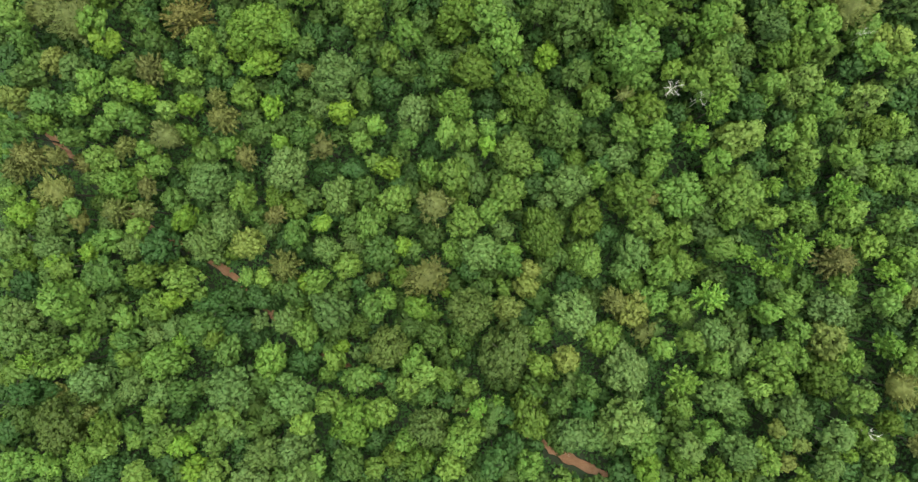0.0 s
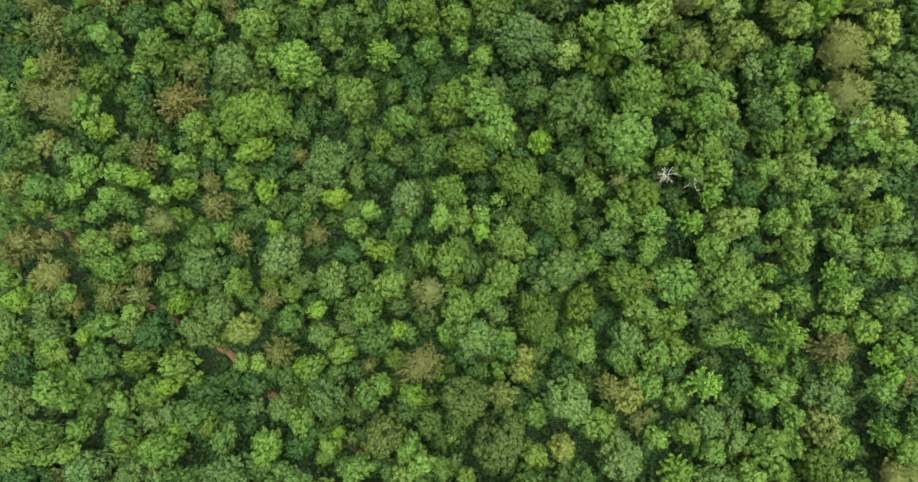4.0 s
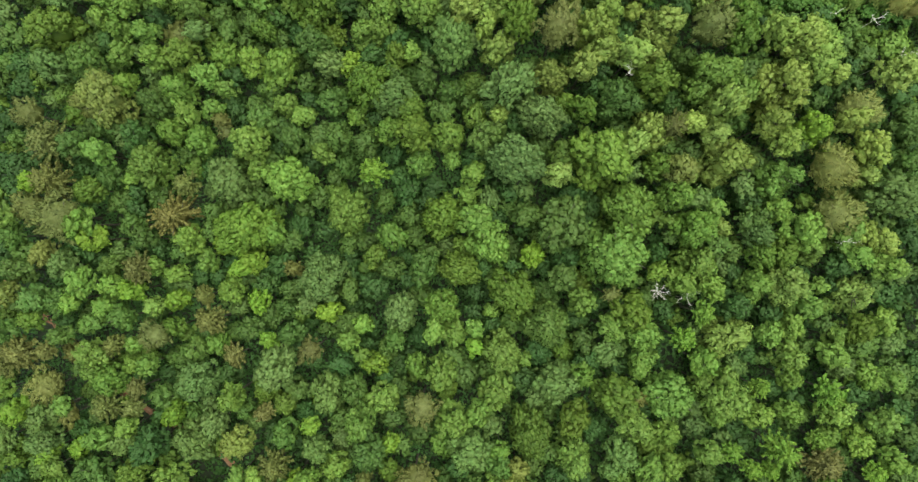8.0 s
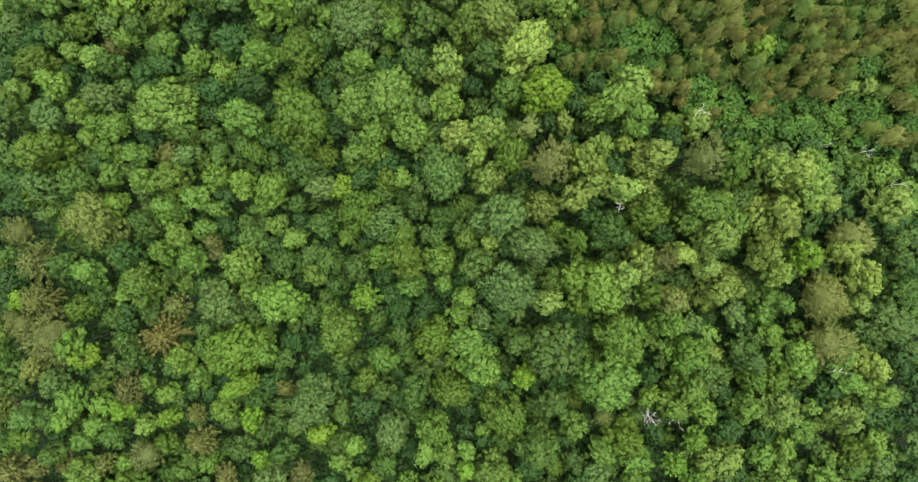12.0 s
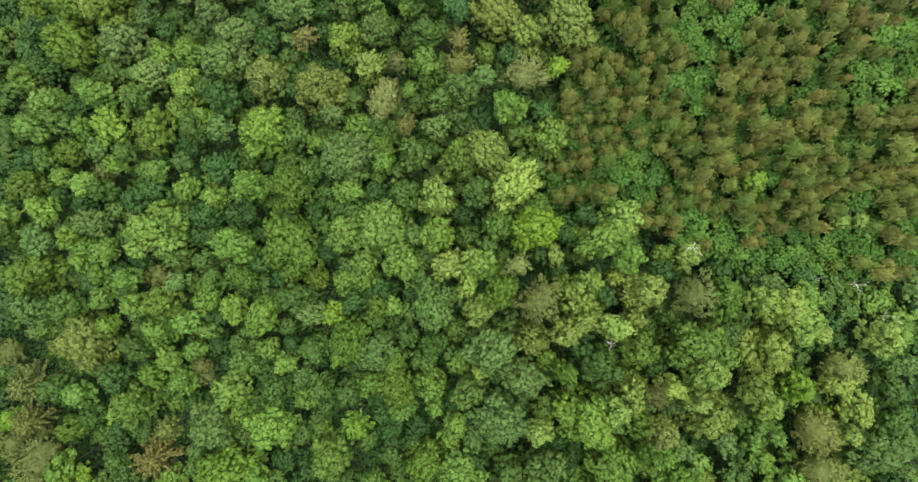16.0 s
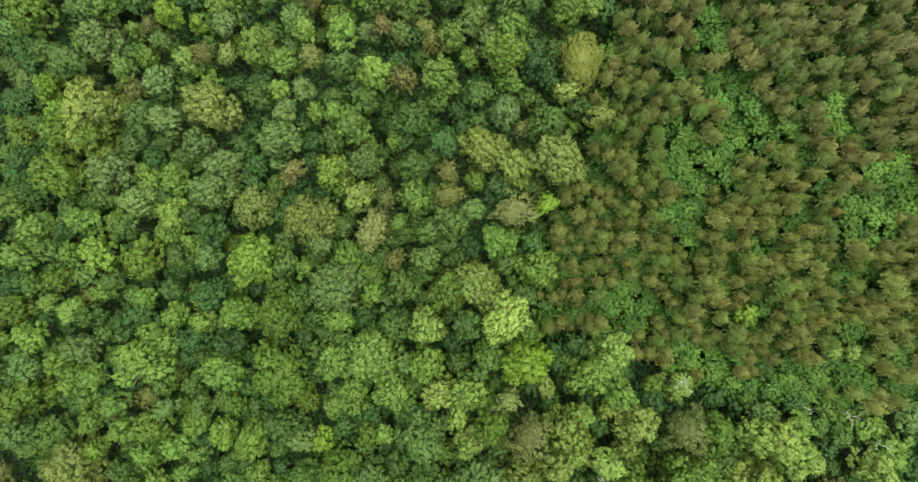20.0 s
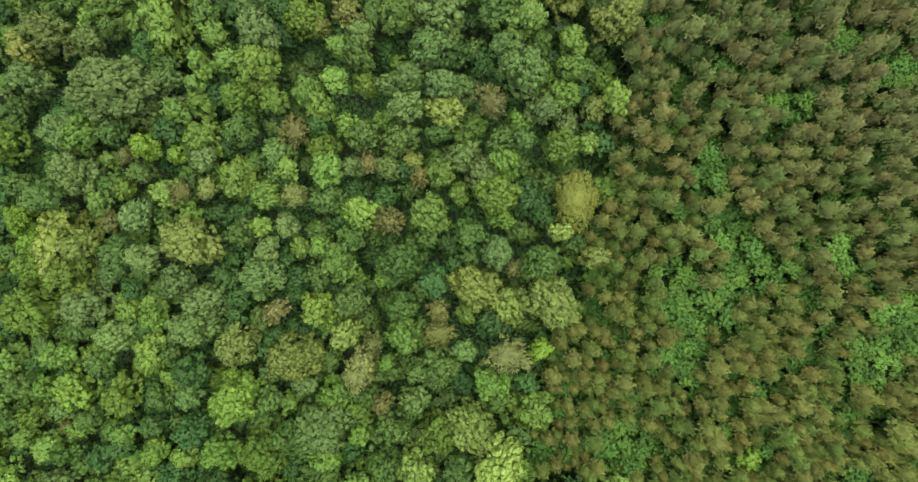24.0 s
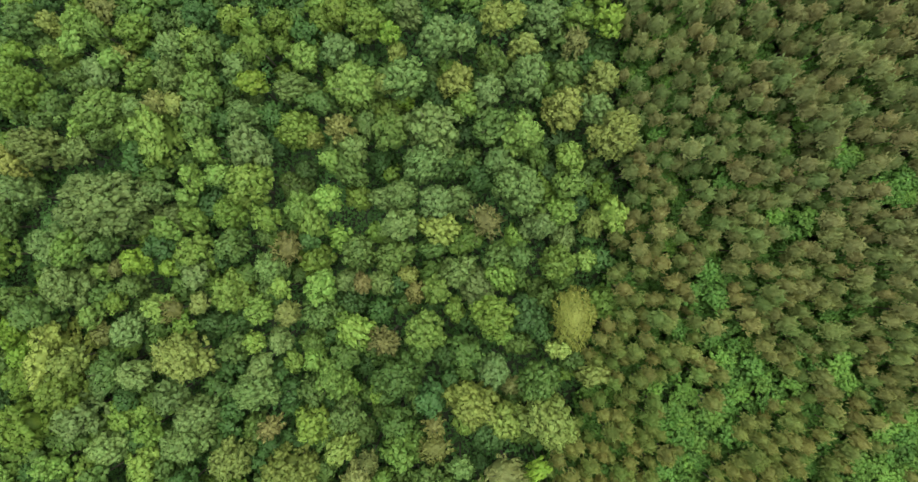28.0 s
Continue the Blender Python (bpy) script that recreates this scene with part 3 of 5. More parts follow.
tree(59.5, -5.8, 1.14, "f")
tree(-40.1, -5.5, 2.10, "l")
tree(-22.0, -5.5, 1.11, "y")
tree(-20.3, -5.4, 1.48, "l")
tree(-30.5, -5.1, 1.04, "l")
tree(-28.8, -5.1, 1.04, "l")
tree(-12.0, -5.0, 1.11, "n")
tree(-46.3, -4.7, 1.89, "o")
tree(-4.9, -4.4, 2.79, "n")
tree(-59.0, -4.3, 1.07, "l")
tree(-51.5, -4.3, 2.28, "g")
tree(45.0, -4.1, 1.29, "f")
tree(58.4, -4.0, 1.43, "f")
tree(9.8, -3.7, 1.31, "k")
tree(22.7, -3.7, 1.30, "b")
tree(28.3, -3.7, 1.81, "l")
tree(31.4, -3.7, 1.80, "l")
tree(42.2, -3.7, 1.44, "f")
tree(-56.9, -3.5, 0.91, "l")
tree(-25.2, -3.4, 2.53, "n")
tree(-16.1, -3.4, 1.63, "l")
tree(7.0, -2.9, 1.46, "g")
tree(51.7, -2.6, 2.72, "x")
tree(17.8, -2.5, 2.47, "l")
tree(-65.2, -2.2, 1.92, "o")
tree(-60.0, -2.2, 1.38, "y")
tree(61.2, -2.0, 1.57, "l")
tree(-11.5, -1.7, 2.22, "g")
tree(39.5, -1.7, 1.44, "f")
tree(3.3, -1.4, 2.64, "b")
tree(24.3, -1.4, 2.18, "b")
tree(-54.3, -1.3, 1.07, "y")
tree(-19.1, -1.3, 1.86, "b")
tree(-60.6, -0.9, 2.30, "b")
tree(7.4, -0.9, 1.03, "l")
tree(36.0, -0.9, 1.59, "l")
tree(46.0, -0.6, 2.59, "f")
tree(-48.3, -0.5, 1.90, "b")
tree(-43.5, -0.5, 2.12, "d")
tree(-37.3, -0.5, 2.41, "b")
tree(-30.5, -0.5, 2.10, "k")
tree(-8.7, -0.5, 1.04, "y")
tree(58.1, -0.5, 1.79, "l")
# before the dead tree
tree(-51.1, 0.4, 1.68, "l")
tree(-65.5, 0.4, 1.70, "b")
tree(51.1, 0.8, 1.44, "f")
tree(31.3, 1.2, 1.45, "l")
tree(-23.4, 1.2, 1.65, "g")
tree(11.8, 1.4, 3.08, "o")
tree(-46.5, 2.1, 1.22, "l")
tree(26.4, 2.4, 2.04, "l")
tree(-19.3, 2.5, 0.90, "y")
tree(-34.1, 2.5, 1.96, "b")
tree(-12.7, 3.0, 2.08, "l")
tree(60.3, 3.2, 1.58, "l")
tree(38.1, 3.2, 1.30, "l")
tree(0.4, 3.2, 2.07, "l")
tree(-60.5, 3.4, 2.16, "b")
tree(-56.3, 3.4, 1.38, "n")
tree(-66.3, 3.4, 1.39, "l")
tree(43.6, 3.6, 1.88, "l")
tree(18.0, 3.6, 2.05, "o")
tree(-40.6, 3.8, 1.52, "y")
tree(54.6, 4.0, 2.02, "l")
tree(-26.5, 4.2, 1.35, "x")
tree(-30.4, 4.2, 1.36, "g")
tree(47.7, 4.4, 1.44, "l")
tree(4.5, 4.5, 1.62, "l")
tree(-63.5, 4.5, 1.70, "y")
tree(-46.1, 4.6, 1.53, "n")
tree(-50.7, 4.9, 2.30, "n")
tree(-23.9, 5.0, 1.35, "l")
tree(-56.6, 5.1, 0.92, "l")
tree(-3.7, 5.7, 2.22, "n")
tree(-9.1, 5.8, 2.08, "l")
tree(-42.1, 5.9, 1.52, "g")
tree(26.8, 6.1, 0.88, "n")
tree(38.6, 6.4, 2.90, "l")
tree(31.7, 6.4, 3.20, "l")
tree(-31.2, 6.7, 1.66, "l")
tree(23.5, 6.8, 2.78, "o")
tree(-17.5, 6.9, 2.39, "b")
tree(52.7, 7.2, 2.17, "f")
tree(7.4, 7.3, 2.21, "l")
tree(-67.1, 7.4, 1.17, "l")
tree(-13.3, 7.4, 1.87, "g")
tree(-60.1, 7.7, 2.63, "n")
tree(-44.5, 7.9, 1.22, "x")
tree(43.4, 8.1, 1.45, "f")
tree(36.2, 8.1, 1.31, "l")
tree(15.7, 8.3, 3.08, "b")
tree(61.6, 8.4, 1.44, "l")
tree(-50.1, 8.5, 1.92, "l")
tree(-36.2, 8.6, 2.73, "b")
tree(58.8, 8.8, 1.80, "l")
tree(47.8, 8.9, 1.45, "o")
tree(18.9, 9.4, 1.47, "l")
tree(-0.8, 9.7, 2.08, "l")
tree(-53.3, 9.8, 1.85, "l")
tree(27.8, 10.2, 1.46, "l")
tree(-4.6, 10.4, 1.34, "l")
tree(-46.8, 10.4, 1.07, "l")
tree(-24.6, 10.6, 2.86, "b")
tree(-43.4, 10.9, 1.22, "l")
tree(-66.3, 11.0, 2.34, "n")
tree(-10.8, 11.2, 1.42, "y")
tree(35.8, 11.3, 1.60, "l")
tree(28.2, 11.8, 1.46, "l")
tree(22.5, 11.8, 1.83, "b")
tree(54.1, 12.1, 1.59, "l")
tree(48.1, 12.1, 1.88, "l")
tree(-53.2, 12.4, 2.16, "l")
tree(7.8, 12.5, 2.51, "l")
tree(-30.5, 12.6, 1.51, "x")
tree(-63.9, 12.9, 2.72, "n")
tree(-60.3, 13.0, 1.40, "n")
tree(-37.4, 13.1, 1.52, "l")
tree(-8.7, 13.3, 1.34, "g")
tree(-19.3, 13.4, 1.65, "n")
tree(-46.4, 13.7, 1.07, "l")
tree(-33.5, 14.0, 1.37, "l")
tree(3.8, 14.1, 0.89, "y")
tree(-48.9, 14.1, 1.54, "n")
tree(-25.8, 14.3, 1.06, "y")
tree(55.0, 14.5, 1.30, "l")
tree(-7.1, 14.6, 1.19, "g")
tree(-14.2, 14.6, 1.20, "l")
tree(32.9, 14.8, 1.67, "f")
tree(39.1, 14.8, 2.76, "p")
tree(46.1, 14.9, 1.45, "l")
tree(-42.6, 15.3, 1.99, "n")
tree(27.2, 15.4, 2.04, "l")
tree(-22.7, 15.5, 1.51, "g")
tree(-57.2, 15.5, 1.24, "g")
tree(1.3, 15.7, 1.63, "l")
tree(-1.6, 15.7, 1.63, "l")
tree(-28.7, 16.0, 1.51, "g")
tree(57.5, 16.0, 1.80, "o")
tree(48.8, 16.1, 1.81, "l")
tree(4.2, 16.1, 1.11, "l")
tree(22.9, 16.3, 1.61, "l")
tree(61.6, 16.5, 1.44, "l")
tree(-66.2, 16.5, 1.72, "g")
tree(-40.6, 16.6, 1.37, "o")
tree(-14.6, 16.7, 1.87, "g")
tree(-54.5, 16.8, 1.08, "l")
tree(13.9, 17.1, 2.79, "g")
tree(-12.1, 17.1, 1.20, "l")
tree(-51.8, 17.6, 1.16, "g")
tree(-34.3, 17.7, 2.13, "n")
tree(-61.6, 17.7, 1.55, "o")
tree(-48.1, 18.0, 1.54, "g")
tree(35.0, 18.3, 1.67, "f")
tree(-6.6, 18.6, 2.46, "b")
tree(-16.8, 18.8, 1.50, "y")
tree(50.3, 18.9, 1.80, "l")
tree(25.6, 19.0, 2.18, "o")
tree(40.3, 19.3, 1.81, "d")
tree(-0.4, 19.4, 2.08, "o")
tree(-42.8, 19.7, 1.15, "l")
tree(-20.2, 19.7, 1.50, "b")
tree(-51.2, 19.8, 1.39, "l")
tree(-27.9, 19.8, 1.36, "y")
tree(19.2, 20.0, 1.61, "l")
tree(58.0, 20.0, 2.30, "p")
tree(-58.3, 20.2, 2.01, "g")
tree(-39.7, 20.4, 1.37, "y")
tree(-55.4, 20.7, 1.16, "l")
tree(9.4, 21.1, 3.24, "o")
tree(23.3, 21.1, 1.09, "n")
tree(-35.3, 21.2, 1.37, "n")
tree(-61.6, 21.6, 1.71, "g")
tree(37.1, 21.7, 1.58, "l")
tree(-14.2, 21.7, 1.50, "g")
tree(-66.6, 21.7, 1.72, "k")
tree(47.6, 21.9, 2.44, "p")
tree(-31.7, 21.9, 1.82, "l")
tree(-46.3, 22.0, 1.53, "y")
tree(-10.8, 22.0, 1.86, "d")
tree(43.4, 22.0, 1.80, "l")
tree(33.0, 22.9, 1.58, "l")
tree(-49.4, 23.1, 1.54, "l")
tree(-53.8, 23.2, 1.70, "l")
tree(-17.8, 23.6, 3.37, "b")
tree(16.3, 23.6, 1.60, "g")
tree(29.5, 24.2, 1.08, "o")
tree(-39.7, 24.3, 1.14, "l")
tree(60.4, 24.4, 1.57, "l")
tree(-7.9, 24.5, 1.49, "g")
tree(2.1, 24.5, 2.58, "o")
tree(-65.5, 24.7, 2.02, "g")
tree(-3.3, 24.7, 2.07, "g")
tree(54.9, 24.8, 1.43, "d")
tree(-22.7, 24.8, 1.13, "n")
# middle wood
tree(-45.1, 25.1, 2.14, "n")
tree(-29.9, 25.1, 0.91, "y")
tree(35.0, 25.4, 2.57, "l")
tree(-43.2, 25.6, 1.07, "l")
tree(-49.8, 25.7, 1.38, "g")
tree(-56.8, 25.8, 1.93, "b")
tree(-27.8, 25.8, 1.51, "y")
tree(57.1, 25.9, 1.57, "l")
tree(44.2, 26.2, 1.78, "o")
tree(-35.2, 26.3, 1.36, "l")
tree(-10.0, 26.6, 1.49, "o")
tree(23.5, 26.6, 4.48, "l")
tree(51.4, 26.6, 1.78, "l")
tree(46.7, 26.7, 1.92, "o")
tree(30.0, 26.8, 1.29, "d")
tree(12.3, 26.9, 1.46, "y")
tree(-61.4, 27.6, 1.86, "k")
tree(60.2, 28.1, 2.49, "p")
tree(6.5, 28.4, 2.71, "l")
tree(-32.7, 28.7, 1.36, "y")
tree(43.3, 28.9, 1.77, "b")
tree(-7.4, 29.3, 1.63, "l")
tree(-44.6, 29.5, 1.53, "g")
tree(-37.2, 29.5, 1.89, "l")
tree(55.0, 29.6, 2.13, "l")
tree(48.8, 29.7, 2.12, "l")
tree(-52.0, 29.7, 1.69, "y")
tree(34.4, 30.0, 2.46, "l")
tree(-25.2, 30.2, 1.50, "l")
tree(37.7, 30.2, 1.76, "p")
tree(-65.1, 30.3, 1.55, "g")
tree(-17.5, 30.4, 1.34, "d")
tree(-29.0, 30.4, 4.15, "o")
tree(15.8, 30.6, 3.60, "g")
tree(53.2, 31.7, 2.82, "t")
tree(4.7, 31.8, 2.19, "l")
tree(-46.5, 31.9, 1.53, "g")
tree(-52.7, 32.1, 1.69, "l")
tree(-0.2, 32.2, 2.94, "o")
tree(11.3, 32.3, 1.59, "g")
tree(-40.1, 32.8, 3.80, "x")
tree(-65.8, 32.9, 1.71, "l")
tree(-14.3, 32.9, 2.97, "l")
tree(-56.6, 33.0, 3.47, "n")
tree(25.9, 33.2, 3.86, "l")
tree(-33.3, 33.3, 1.36, "g")
tree(-61.8, 34.3, 2.32, "n")
tree(60.2, 34.4, 2.82, "b")
tree(31.7, 34.7, 1.94, "l")
tree(46.2, 36.6, 2.42, "l")
tree(56.5, 36.7, 1.40, "p")
tree(-52.4, 37.2, 1.91, "o")
tree(-31.4, 37.5, 3.38, "b")
tree(-37.4, 37.5, 1.66, "n")
tree(15.4, 37.5, 1.56, "p")
tree(-22.4, 37.6, 3.14, "v")
tree(30.7, 37.7, 1.71, "k")
tree(33.0, 37.7, 1.37, "p")
tree(3.5, 37.8, 1.45, "l")
tree(51.7, 38.0, 2.77, "t")
tree(-58.2, 38.2, 3.07, "n")
tree(63.1, 38.2, 1.97, "g")
tree(-9.9, 38.3, 2.21, "f")
tree(-61.1, 38.5, 1.54, "y")
tree(29.1, 38.7, 1.78, "o")
tree(-49.3, 38.8, 1.37, "g")
tree(53.7, 39.3, 1.38, "y")
tree(38.5, 39.5, 3.05, "p")
tree(-27.4, 39.6, 1.49, "l")
tree(9.9, 39.7, 3.41, "b")
tree(1.1, 39.9, 1.01, "l")
tree(-43.4, 40.0, 3.03, "l")
tree(-3.4, 40.0, 1.82, "l")
tree(21.5, 40.1, 3.45, "v")
tree(57.8, 40.9, 2.08, "p")
tree(45.5, 41.0, 1.50, "p")
tree(24.5, 41.2, 1.71, "p")
tree(-17.1, 41.6, 1.33, "l")
tree(-50.8, 42.3, 1.67, "l")
tree(35.5, 42.7, 1.21, "p")
tree(-11.6, 42.8, 1.61, "g")
tree(-21.2, 42.9, 1.63, "g")
tree(63.1, 42.9, 1.74, "g")
tree(-53.8, 43.2, 1.67, "g")
tree(28.1, 43.2, 2.42, "p")
tree(5.9, 43.2, 2.14, "g")
tree(50.1, 43.2, 1.91, "y")
tree(30.3, 43.3, 1.47, "n")
tree(43.2, 43.3, 1.48, "p")
tree(-27.3, 43.4, 2.23, "l")
tree(0.8, 43.4, 2.01, "l")
tree(-4.1, 43.6, 2.18, "o")
tree(-14.9, 43.7, 1.62, "g")
tree(-58.1, 43.8, 3.44, "n")
tree(54.0, 43.9, 1.51, "p")
tree(-35.7, 43.9, 1.87, "l")
tree(-7.8, 44.1, 1.60, "o")
tree(32.4, 44.3, 1.47, "p")
tree(-44.8, 44.4, 1.88, "d")
tree(-31.5, 44.5, 1.04, "n")
tree(-39.5, 44.8, 1.87, "o")
tree(13.7, 45.5, 2.77, "b")
tree(56.0, 45.7, 2.40, "t")
tree(18.9, 45.9, 1.50, "o")
tree(7.6, 46.0, 0.98, "p")
tree(36.2, 46.1, 2.13, "p")
tree(-32.2, 46.2, 1.04, "n")
tree(-26.5, 46.3, 1.85, "g")
tree(-49.9, 46.6, 1.89, "g")
tree(-4.8, 46.9, 2.02, "o")
tree(-20.2, 47.1, 1.47, "l")
tree(23.5, 47.3, 3.02, "g")
tree(-36.8, 47.5, 1.49, "l")
tree(-33.8, 48.0, 1.34, "l")
tree(-61.4, 48.4, 1.98, "n")
tree(-15.9, 48.6, 1.83, "g")
tree(-22.7, 48.7, 1.32, "l")
tree(-7.1, 48.8, 2.89, "b")
tree(-42.3, 49.0, 1.87, "g")
tree(27.7, 49.2, 2.26, "o")
tree(0.9, 49.2, 1.78, "g")
tree(-51.9, 49.3, 1.96, "k")
tree(44.7, 49.3, 3.74, "p")
tree(9.1, 49.4, 3.46, "b")
tree(34.9, 49.5, 2.97, "l")
tree(-48.7, 49.8, 3.38, "k")
# beside the plantation corner
tree(-10.3, 50.0, 2.75, "o")
tree(59.9, 50.3, 2.06, "p")
tree(14.3, 50.7, 2.32, "k")
tree(52.4, 50.8, 1.36, "p")
tree(-2.3, 50.9, 1.43, "g")
tree(38.2, 50.9, 1.33, "p")
tree(-31.5, 51.2, 1.33, "l")
tree(19.1, 51.2, 1.68, "p")
tree(-38.9, 51.4, 2.38, "l")
tree(-46.5, 52.0, 1.50, "o")
tree(49.3, 52.1, 3.10, "p")
tree(24.6, 52.6, 1.67, "p")
tree(-33.9, 52.8, 1.48, "l")
tree(27.6, 53.2, 1.33, "p")
tree(-23.0, 53.5, 2.19, "l")
tree(-13.1, 53.5, 1.45, "y")
tree(21.4, 53.8, 2.01, "p")
tree(-15.7, 53.9, 1.81, "b")
tree(-51.1, 54.4, 2.10, "g")
tree(46.3, 54.4, 2.28, "p")
tree(7.2, 54.5, 1.93, "p")
tree(-6.3, 54.5, 1.43, "o")
tree(-27.7, 54.8, 1.83, "v")
tree(1.5, 54.8, 2.80, "b")
tree(-56.9, 54.8, 2.41, "b")
tree(-3.9, 54.9, 0.85, "l")
tree(39.1, 55.2, 1.66, "o")
tree(43.7, 55.3, 1.67, "p")
tree(-41.4, 55.6, 1.48, "l")
tree(-17.7, 55.8, 2.03, "g")
tree(-31.5, 55.8, 1.76, "l")
tree(29.3, 56.1, 2.52, "p")
tree(-37.3, 56.1, 2.06, "o")
tree(19.5, 56.2, 2.54, "q")
tree(15.0, 56.3, 2.69, "t")
tree(-46.1, 56.3, 1.49, "l")
tree(34.8, 56.4, 2.65, "t")
tree(38.0, 56.9, 1.66, "o")
tree(10.2, 57.0, 2.04, "o")
tree(5.7, 58.0, 1.37, "p")
tree(-11.4, 58.2, 1.79, "l")
tree(21.4, 58.3, 1.47, "p")
tree(25.2, 58.6, 0.94, "p")
tree(-8.5, 58.8, 1.78, "l")
tree(-42.4, 58.9, 1.47, "l")
tree(-25.1, 58.9, 1.45, "o")
tree(-30.5, 59.0, 1.31, "g")
tree(-34.8, 59.1, 1.17, "b")
tree(9.1, 59.7, 1.36, "l")
tree(-26.7, 59.8, 1.31, "g")
tree(-46.7, 59.8, 1.33, "l")
tree(-56.2, 59.9, 3.14, "o")
tree(12.5, 60.3, 1.48, "t")
tree(7.3, 60.5, 2.04, "p")
tree(3.4, 60.7, 1.93, "p")
tree(-8.5, 60.8, 1.78, "l")
tree(34.9, 60.9, 1.74, "p")
tree(26.7, 61.0, 1.67, "l")
tree(-2.7, 61.1, 2.45, "l")
tree(17.3, 61.4, 1.07, "p")
tree(-31.6, 61.5, 1.31, "g")
tree(-49.6, 61.5, 1.33, "l")
tree(31.3, 61.6, 0.94, "o")
tree(-35.0, 61.6, 1.09, "g")
tree(-45.1, 63.0, 1.47, "l")
tree(-18.5, 63.3, 4.15, "o")
tree(-47.5, 63.4, 1.84, "l")
tree(-26.9, 63.9, 2.59, "l")
tree(24.0, 64.0, 3.21, "l")
tree(1.6, 64.5, 2.07, "l")
tree(-10.6, 64.7, 2.47, "l")
tree(14.8, 64.9, 2.71, "y")
tree(-49.7, 64.9, 1.47, "l")
tree(-54.6, 65.2, 2.22, "b")
tree(-38.1, 65.2, 4.22, "l")
tree(-60.1, 65.4, 1.78, "g")
tree(-4.9, 65.7, 3.50, "l")
tree(9.9, 65.8, 1.89, "l")
tree(57.1, 65.8, 0.94, "p")
tree(54.8, 65.8, 0.94, "p")
tree(26.3, 65.9, 2.42, "p")
tree(-46.7, 67.4, 2.05, "b")
tree(-31.1, 67.7, 1.80, "d")
tree(-24.5, 67.9, 1.57, "d")
tree(-59.6, 68.3, 1.18, "l")
tree(-53.6, 69.2, 1.62, "l")
tree(2.0, 69.4, 2.33, "p")
tree(7.3, 69.9, 1.69, "g")
tree(-2.7, 70.1, 1.94, "g")
tree(43.3, 70.8, 1.21, "y")
tree(-9.8, 70.9, 1.75, "l")
tree(12.2, 70.9, 2.82, "p")
tree(-32.6, 71.3, 1.43, "l")
tree(-17.5, 71.5, 2.68, "o")
tree(-45.2, 71.7, 1.45, "g")
tree(-23.2, 72.0, 2.13, "l")
tree(-56.9, 72.4, 2.35, "o")
tree(-48.0, 72.6, 1.60, "l")
tree(-51.5, 73.6, 1.31, "l")
tree(-15.3, 73.7, 1.54, "g")
tree(-36.6, 74.2, 1.15, "l")
tree(-5.0, 74.3, 1.11, "l")
tree(-27.7, 74.5, 1.99, "d")
tree(4.9, 74.7, 2.45, "o")
tree(-33.2, 74.8, 1.14, "g")
# along the plantation edge
tree(-43.2, 75.2, 1.15, "l")
tree(-1.0, 75.3, 1.72, "g")
tree(9.1, 75.3, 3.03, "q")
tree(-10.1, 75.7, 3.47, "b")
tree(-53.2, 76.3, 1.82, "g")
tree(-49.0, 76.6, 1.45, "o")
tree(-41.0, 76.7, 1.15, "g")
tree(16.6, 77.0, 2.41, "l")
tree(-17.1, 78.3, 1.40, "g")
tree(-3.3, 78.5, 1.37, "g")
tree(1.8, 78.8, 1.48, "b")
tree(-20.7, 78.8, 3.28, "v")
tree(-2.0, 78.8, 1.22, "x")
tree(-8.7, 79.0, 1.93, "l")
tree(-27.1, 79.1, 1.55, "b")
tree(-31.1, 79.3, 1.55, "g")
tree(-36.2, 79.3, 2.27, "o")
tree(-5.8, 79.7, 1.36, "g")
tree(-54.2, 79.9, 1.59, "l")
tree(-57.2, 80.0, 1.60, "g")
tree(-47.9, 80.0, 1.29, "l")
tree(-42.7, 80.3, 2.28, "v")
tree(-50.3, 80.9, 1.44, "g")
tree(11.6, 81.3, 2.00, "l")
tree(-12.0, 81.3, 1.37, "b")
tree(-30.3, 81.7, 0.97, "l")
tree(-5.3, 81.8, 1.81, "t")
tree(-0.4, 82.2, 1.35, "g")
tree(2.7, 82.6, 1.48, "g")
tree(-26.0, 83.1, 1.73, "d")
tree(5.7, 83.2, 2.00, "g")
tree(-4.6, 83.5, 1.91, "t")
tree(-1.1, 83.8, 0.81, "l")
tree(-52.1, 83.8, 2.30, "l")
tree(-37.8, 83.8, 1.26, "g")
tree(-13.0, 84.3, 3.25, "k")
tree(-40.2, 84.4, 1.40, "l")
tree(-45.0, 84.7, 1.99, "l")
tree(-29.2, 84.8, 1.38, "g")
tree(13.7, 84.9, 2.27, "t")
tree(8.4, 85.0, 1.20, "b")
tree(17.5, 85.2, 0.93, "y")
tree(-31.7, 85.3, 2.10, "v")
tree(-20.5, 85.8, 2.48, "k")
tree(-2.5, 86.3, 1.21, "n")
tree(0.9, 86.6, 2.03, "l")
tree(5.0, 86.9, 1.78, "t")
tree(-6.4, 86.9, 1.77, "p")
tree(-55.4, 87.1, 1.79, "l")
tree(-37.1, 87.4, 2.32, "b")
tree(-26.2, 88.7, 2.42, "b")
tree(-52.6, 88.8, 1.76, "d")
tree(-31.6, 89.8, 1.38, "l")
tree(5.1, 89.9, 1.33, "n")
tree(-10.0, 90.2, 2.05, "v")
